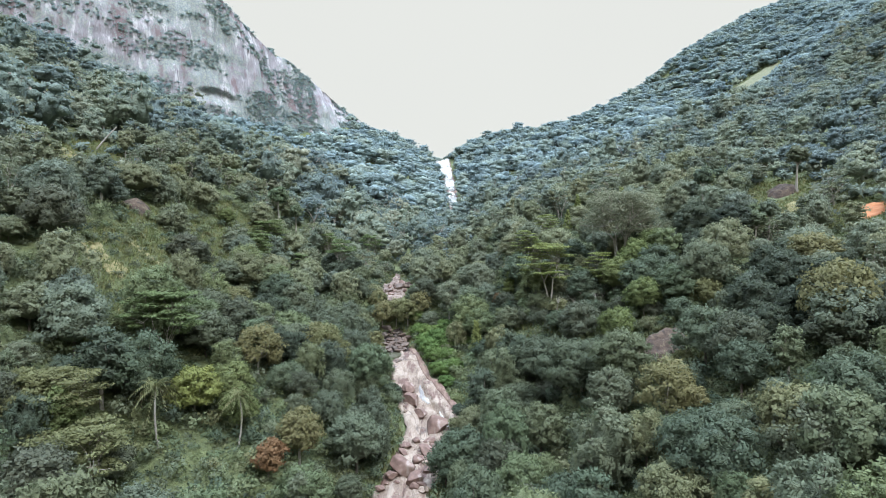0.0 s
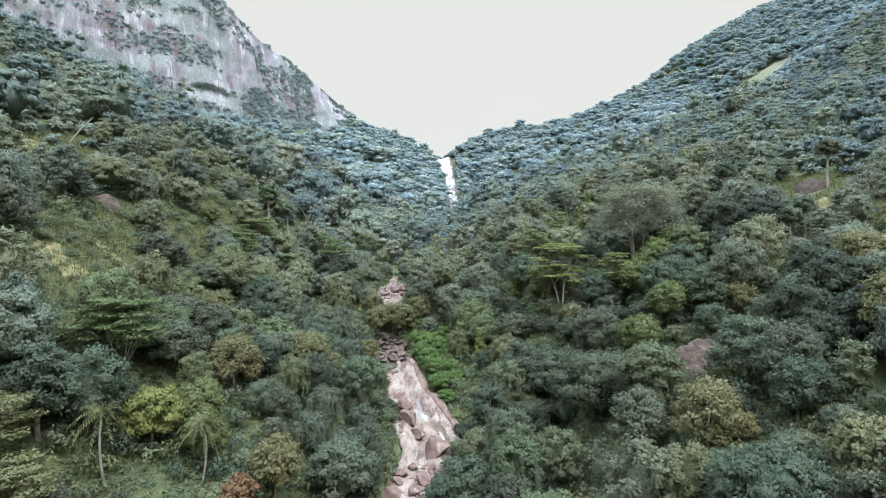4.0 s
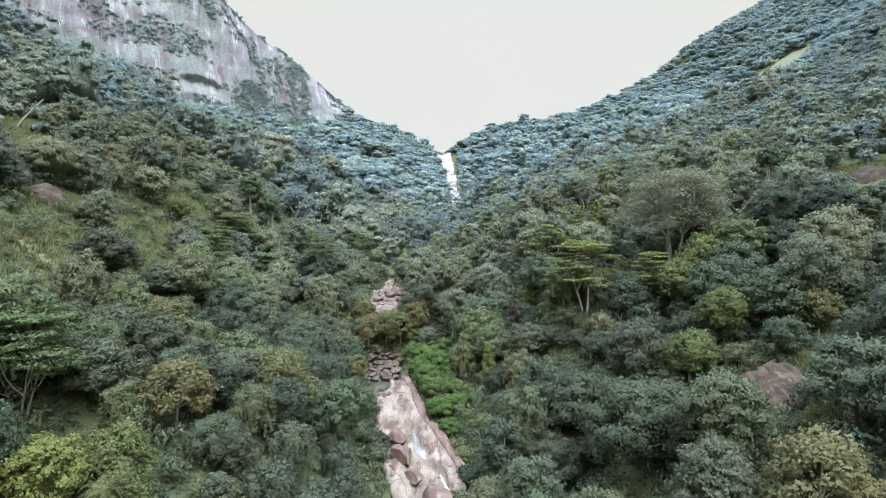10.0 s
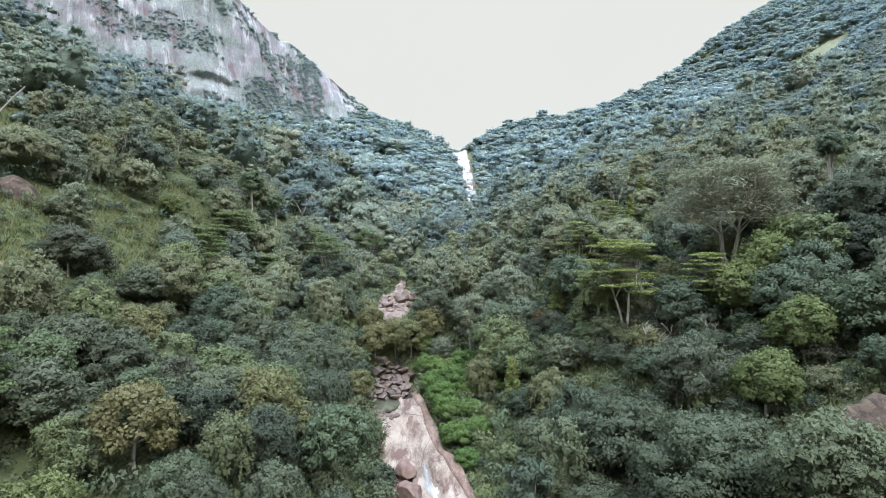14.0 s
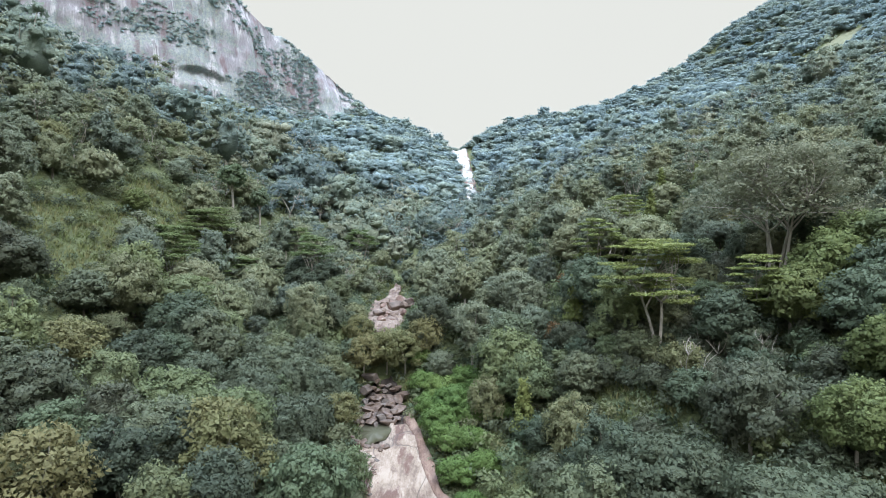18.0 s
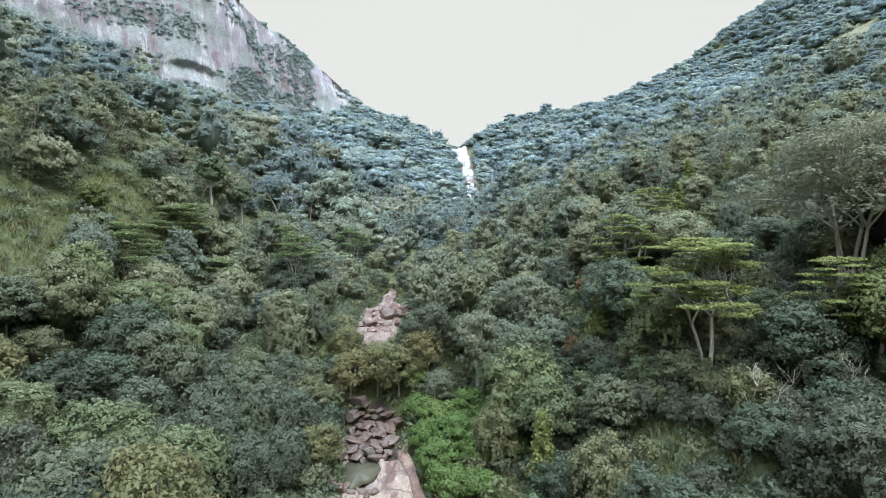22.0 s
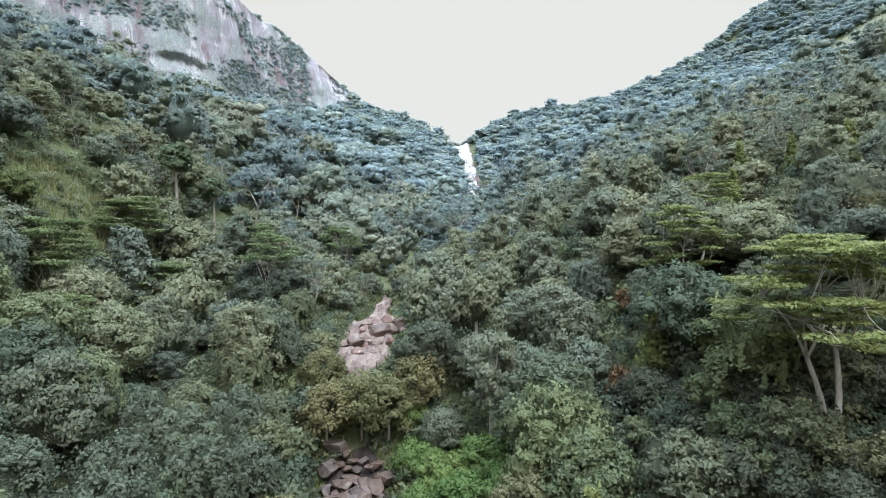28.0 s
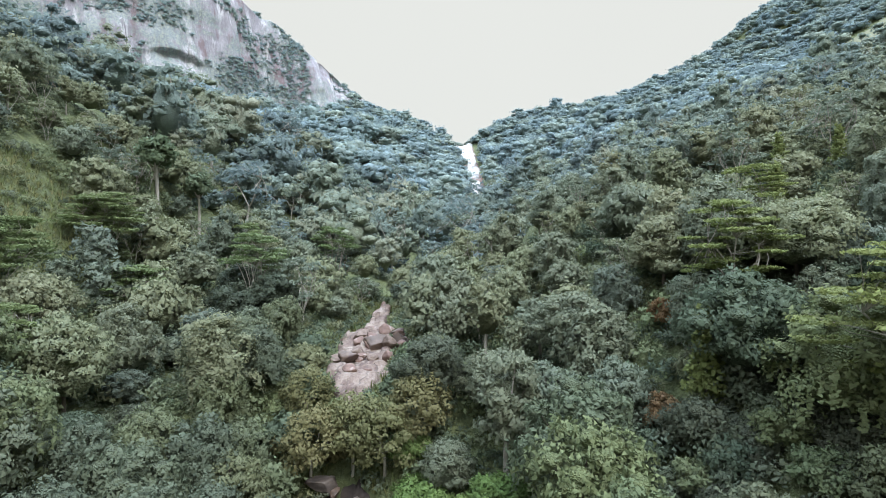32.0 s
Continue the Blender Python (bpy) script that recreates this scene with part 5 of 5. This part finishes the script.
# ---- stones ----
def stone_mesh(seed, sub=3):
    """A boulder: uneven, with broken faces."""
    rng = np.random.default_rng(seed)
    v, f = SPHERES[sub]
    v = v * (1 + 0.34 * np.array([noise.noise(Vector(p * 0.9) + Vector((seed * 7.1, 0, 0))) for p in v]))[:, None]
    for _ in range(13):
        n = unit(rng.normal(0, 1, 3))
        cut = rng.uniform(0.46, 0.8)
        v = v - np.maximum(v @ n - cut, 0)[:, None] * n
    v = v * (1 + 0.07 * np.array([noise.noise(Vector(p * 4.0) + Vector((0, seed * 3.3, 0))) for p in v]))[:, None]
    return v, f


STONES = {}


def stone(x, y, size, mat, label, group, seed, up=0.25, turn=None, name="boulder"):
    """A boulder half sunk in the bed; size is its length, width and height."""
    rng = np.random.default_rng(seed)
    large = max(size) > 4.6
    key = (seed % 9, mat.name, large)
    if key not in STONES:
        v, f = stone_mesh(seed % 9 + 500, 4 if large else 3)
        STONES[key] = mesh_from("boulder", v, [f], [mat], smooth=large)
    ob = new(name, STONES[key])
    a, b, c = size
    m = pose(x, y, float(np.maximum(height(x, y), bed_height(np.array(x), np.array(y), 67 if y > 240 else 60) - 0.5)) + c * up, rng.uniform(-12, 12), rng.uniform(-12, 12), rng.uniform(0, 360) if turn is None else turn)
    ob.matrix_basis = m @ Matrix.Diagonal((a / 2, b / 2, c / 2, 1))
    return tagged(ob, label, "boulder", group)


for k, (x, y, a, b, c, turn) in enumerate([(-1.8, 157, 6.0, 6.2, 6.4, 10), (-9.8, 173, 5.4, 5.6, 5.0, 30), (-11.6, 181.5, 5.8, 4.4, 4.6, 80), (-6.6, 166, 4.6, 6.6, 3.0, 20), (-10, 136.5, 6.2, 6.0, 6.0, 20),
                                           (-6.8, 132, 4.6, 4.0, 4.0, 50), (-6.6, 141, 3.6, 3.4, 3.4, 0), (-4.4, 145, 4.2, 3.4, 3.4, 110), (-7.2, 150, 2.9, 2.8, 2.8, 40), (-2.6, 148, 3.2, 3.2, 2.6, 0)]):
    stone(x, y, (a * 1.2, b * 1.2, c * 1.15), BOULDER, "big rounded reddish-brown boulder in the stream bed", "big boulders", 700 + k, 0.3, turn)
for k, (x, y, a, b, c) in enumerate([(-18.7, 262, 5.4, 3.6, 3.4), (-22.8, 267, 4.6, 4.0, 3.6), (-17.0, 268, 4.0, 3.4, 3.0), (-23.5, 257, 4.0, 3.2, 2.0), (-27, 255, 5.4, 4.2, 2.2), (-25, 279, 3.4, 3.0, 2.0),
                                     (-15.5, 260, 3.4, 3.0, 2.6), (-20.5, 272, 4.4, 3.8, 3.4), (-20.8, 256, 3.0, 2.6, 2.2), (-23.4, 248, 3.6, 3.0, 2.2)]):
    stone(x, y, (a, b, c), BOULDER if k % 4 else UPPER_ROCK, "angular brown boulder in the upper stream", "upper stream boulders", 720 + k, 0.28)
brng = np.random.default_rng(31)
for k in range(58):
    row = k // 6
    x, y = -24.6 + (k % 6) * 1.7 + (row % 2) * 0.8 + brng.uniform(-0.6, 0.6), 212.2 + row * 1.75 + brng.uniform(-0.6, 0.6)
    s = 1.7 + 2.6 * brng.uniform() ** 1.6
    stone(x, y, (s * 1.5, s * 0.95, s * brng.uniform(0.6, 0.95)), (WET_ROCK, PILE_ROCK, PILE_ROCK)[k % 3], "dark angular boulder piled above the pool", "boulders above the pool", 760 + k, brng.uniform(0.1, 0.35))
for k in range(9):
    stone(-23.6 + k * 0.95, 200.6 + brng.uniform(-0.5, 0.9), (2.4, 1.7, 1.8), PILE_ROCK, "dark wet rock damming the pool", "rocks below the pool", 740 + k, 0.25, name="rock")
for k in range(40):
    x, y = brng.uniform(-22.5, -16.5), brng.uniform(186, 202)
    s = brng.uniform(0.8, 2.0)
    stone(x, y, (s * 1.4, s, s * 0.7), WET_ROCK if k % 2 else BOULDER, "broken rock rubble beside the granite slab", "rubble beside the slab", 800 + k, 0.3, name="rock")
for k in range(15):
    x, y = brng.uniform(-27, -14.5), brng.uniform(246, 274)
    s = 1.8 + 3.6 * brng.uniform() ** 1.5
    stone(x, y, (s * 1.25, s, s), (BOULDER, PILE_ROCK, BOULDER)[k % 3] if x > -21 else (UPPER_ROCK, PILE_ROCK, BOULDER)[k % 3], "angular brown boulder in the upper stream", "upper stream boulders", 900 + k, 0.2)
for k in range(110):
    y = brng.uniform(112, 178) if k % 3 else brng.uniform(112, 150)
    x = float(np.interp(y, STREAM_Y, STREAM_X)) + math.copysign(abs(brng.uniform(-1, 1)) ** (1.0 if y < 150 else 0.35), brng.uniform(-1, 1)) * 0.98 * float(stream_half(y))
    s = brng.uniform(0.8, 2.4) * (1.35 if y < 152 else 0.7)
    stone(x, y, (s * 1.3, s, s * 0.8), (BOULDER, GRANITE, BOULDER)[k % 3], "loose stone lying in the stream bed", "loose stones of the stream", 840 + k, 0.3, name="stone")

# pool above the slab, and ribbons of white water
POOL, pn, pl, pb = material("pool_water")
pb.inputs["Base Color"].default_value = (0.062, 0.06, 0.036, 1)
pb.inputs["Roughness"].default_value = 0.45
pb.inputs["Specular IOR Level"].default_value = 0.25
ptc = pn.new("ShaderNodeTexCoord")
bump(pn, pl, pb, noise_tex(pn, pl, ptc.outputs["Object"], 3.0, 3.0), 0.12, 0.03)
ang = np.linspace(0, 2 * np.pi, 48, endpoint=False)
rad = 1 + 0.16 * np.sin(ang * 3 + 1) + 0.08 * np.sin(ang * 7)
ring = np.stack([-19.6 + np.cos(ang) * rad * 3.6, 207.6 + np.sin(ang) * rad * 6.0, np.full(48, 19.8)], 1)
pool_v = np.concatenate([[[-19.6, 207.6, 19.8]], ring, ring - [0, 0, 0.8]])
k = np.arange(48)
pool_t = np.stack([np.zeros(48, int), 1 + k, 1 + (k + 1) % 48], 1)
pool_q = np.stack([1 + k, 49 + k, 49 + (k + 1) % 48, 1 + (k + 1) % 48], 1)
tagged(new("pool", mesh_from("pool", pool_v, [pool_t, pool_q], [POOL])), "still olive-brown water pooled among the rocks", "pool", kind="structure")


def ribbon(points, widths, label):
    pts = np.array(points, float)
    q = np.linspace(0, len(pts) - 1, 28)
    x, y = (np.interp(q, np.arange(len(pts)), pts[:, i]) for i in (0, 1))
    w = np.interp(q, np.arange(len(pts)), widths) * (1 + 1.4 * fbm(q * 2.3, q * 0 + 4, 87, 2))
    x = x + fbm(q * 1.7, q * 0, 81, 2) * 0.8
    u = np.linspace(-1, 1, 7)
    X = x[:, None] + u[None] * w[:, None] / 2
    Y = np.repeat(y[:, None], 7, 1)
    Z = bed_height(X, Y, 60, 1.0, 0.95) + 0.32 * (1 - u[None] ** 2) - 0.35 * u[None] ** 6 + fbm(X, Y / 2, 83, 2) * 0.3
    tagged(new("cascade", mesh_from("cascade", np.stack([X.ravel(), Y.ravel(), Z.ravel()], 1), [grid_faces(28, 7)], [WHITE_WATER], smooth=True)), label, "cascade", "cascades")


ribbon([(-7.9, 184.5, 0.9), (-7.6, 182, 0), (-6.6, 178, 0), (-5.2, 174.5, 0), (-4.4, 173, 0)], [0.5, 1.7, 2.8, 2.0, 0.6], "white water rushing down between boulders")
ribbon([(-1.2, 167, 0.9), (0.2, 163, 0), (1.4, 160, 0), (2.4, 157, 0)], [0.4, 1.2, 1.2, 0.5], "thin white cascade beside a boulder")


# ---- bare patches ----
def patch(name, cx, cy, rx, ry, lift, mat, label, category, seed, dome=0.0, tilt=0.0):
    r = np.linspace(0, 1, 16)
    a = np.linspace(0, 2 * np.pi, 56, endpoint=False)
    R, A = np.meshgrid(r, a, indexing="ij")
    edge = 1 + 0.9 * fbm(np.cos(A) * 2.0 + seed, np.sin(A) * 2.0, seed, 4)
    X, Y = cx + np.cos(A) * R * rx * edge, cy + np.sin(A) * R * ry * edge
    Z = height(X, Y) + lift * (1 - R ** 4) - 0.7 * R ** 6 + dome * (1 - R ** 2) + fbm(X / 2.5, Y / 2.5, seed + 2, 4) * 1.6 * (1 - R ** 4) + tilt * np.maximum((X - cx) * 0.4 + (Y - cy) * 0.9 + ry * 0.7, 0)
    i = (np.arange(15)[:, None] * 56 + np.arange(56)[None]).ravel()
    j = (np.arange(15)[:, None] * 56 + (np.arange(56)[None] + 1) % 56).ravel()
    ob = new(name, mesh_from(name, np.stack([X.ravel(), Y.ravel(), Z.ravel()], 1), [np.stack([i, j, j + 56, i + 56], 1)], [mat], smooth=True))
    return tagged(ob, label, category, kind="structure")


STRAW = plain("dry_grass_slope", (0.12, 0.115, 0.05), (0.25, 0.215, 0.10), 0.5, 0.95, 0.8, 0.4)
patch("meadow", -154, 225, 11, 8, 0.5, STRAW, "dry yellow grass on a steep open slope", "grass", 101)
patch("meadow", -98, 158, 7, 6, 0.4, STRAW, "dry yellow grass on a steep open slope", "grass", 102)
patch("meadow", 140, 221, 7, 5, 0.4, STRAW, "dry yellow grass on a steep open slope", "grass", 103)
patch("landslip", 59.0, 145.5, 5.6, 6.6, 0.5, EARTH, "bare brown landslip scar in the forest", "earth", 91, tilt=0.36)
patch("landslip", 154, 196, 7, 6, 0.7, RED_EARTH, "patch of raw red earth", "earth", 92)
patch("rock_outcrop", 147, 236, 6.5, 5.5, 0.9, EARTH, "rounded brown rock outcrop among grass", "rock", 93, 1.5)
patch("rock_outcrop", -114, 203.5, 4.5, 6.0, 0.9, EARTH, "steep brown rock outcrop on the slope", "rock", 94, 2.5)
patch("rock_outcrop", -227, 296, 13, 12, 0.9, GRANITE, "pale bare rocks on the upper slope", "rock", 95, 1.0)
patch("footpath", -96, 176, 7, 2.6, 0.35, STRAW, "pale trodden earth on the grassy bank", "path", 96)

MEADOW = plain("dry_meadow", (0.105, 0.115, 0.066), (0.18, 0.178, 0.105), 0.25, 0.95, 0.8, 0.5)
patch("meadow", 362, 630, 36, 20, 1.6, MEADOW, "dry yellowish grass on the open ridge", "grass", 97)
patch("meadow", 255, 672, 14, 16, 1.2, MEADOW, "pale green grass on the open ridge", "grass", 99)

hu, hv = np.meshgrid(np.linspace(-1, 1, 46), np.linspace(-1, 1, 24), indexing="ij")
hill_x, hill_y = 345 + hu * 330, 1560 + hv * 220
hill_z = 50 + 372 * np.exp(-(hu * 1.25) ** 2 - (hv * 1.2) ** 2) + fbm(hill_x / 60, hill_y / 60, 88, 4) * 26
# grass colour lightened strongly to stand for haze over the distance
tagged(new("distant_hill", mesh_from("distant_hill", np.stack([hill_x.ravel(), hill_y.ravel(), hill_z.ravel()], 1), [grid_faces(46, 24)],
       [plain("hazed_distant_grass", (0.36, 0.40, 0.38), (0.50, 0.53, 0.48), 0.02, 0.95, 0.6, 4.0)], smooth=True)), "grassy hilltop far beyond the pass, coloured pale for haze", "hill", kind="structure")

# ---- fallen wood ----
pole = Shape()
tube(pole, bent(np.random.default_rng(5), (0, 0, -1.0), (7.5, 4.0, 11.0), 6, 0.02), np.linspace(0.42, 0.22, 6), 8)
dead = tagged(new("dead_trunk", shape_mesh("dead_trunk", pole, BARK)), "pale dead trunk leaning on the grassy slope", "dead trunk")
dead.matrix_basis = stand(-158, 247)

# driftwood jammed on the rubble below the pool
DRIFT = plain("bleached_driftwood", (0.14, 0.11, 0.085), (0.32, 0.28, 0.23), 1.5, stretch=(1, 1, 0.3))
drng = np.random.default_rng(45)
for k in range(16):
    log = Shape()
    long = drng.uniform(2.2, 5.2)
    tube(log, bent(drng, (-long / 2, 0, 0), (long / 2, 0, drng.uniform(-0.5, 0.9)), 6, 0.05), np.linspace(0.16, 0.06, 6) * drng.uniform(0.7, 1.4), 7)
    x, y = drng.uniform(-21.5, -17.0), drng.uniform(186, 200)
    ob = tagged(new("drift_log", shape_mesh("drift_log", log, DRIFT)), "bleached bare driftwood log jammed among rocks", "driftwood", "driftwood below the pool")
    ob.matrix_basis = pose(x, y, float(bed_height(np.array(x), np.array(y), 60)) + 0.5, 0, 0, drng.uniform(20, 160))
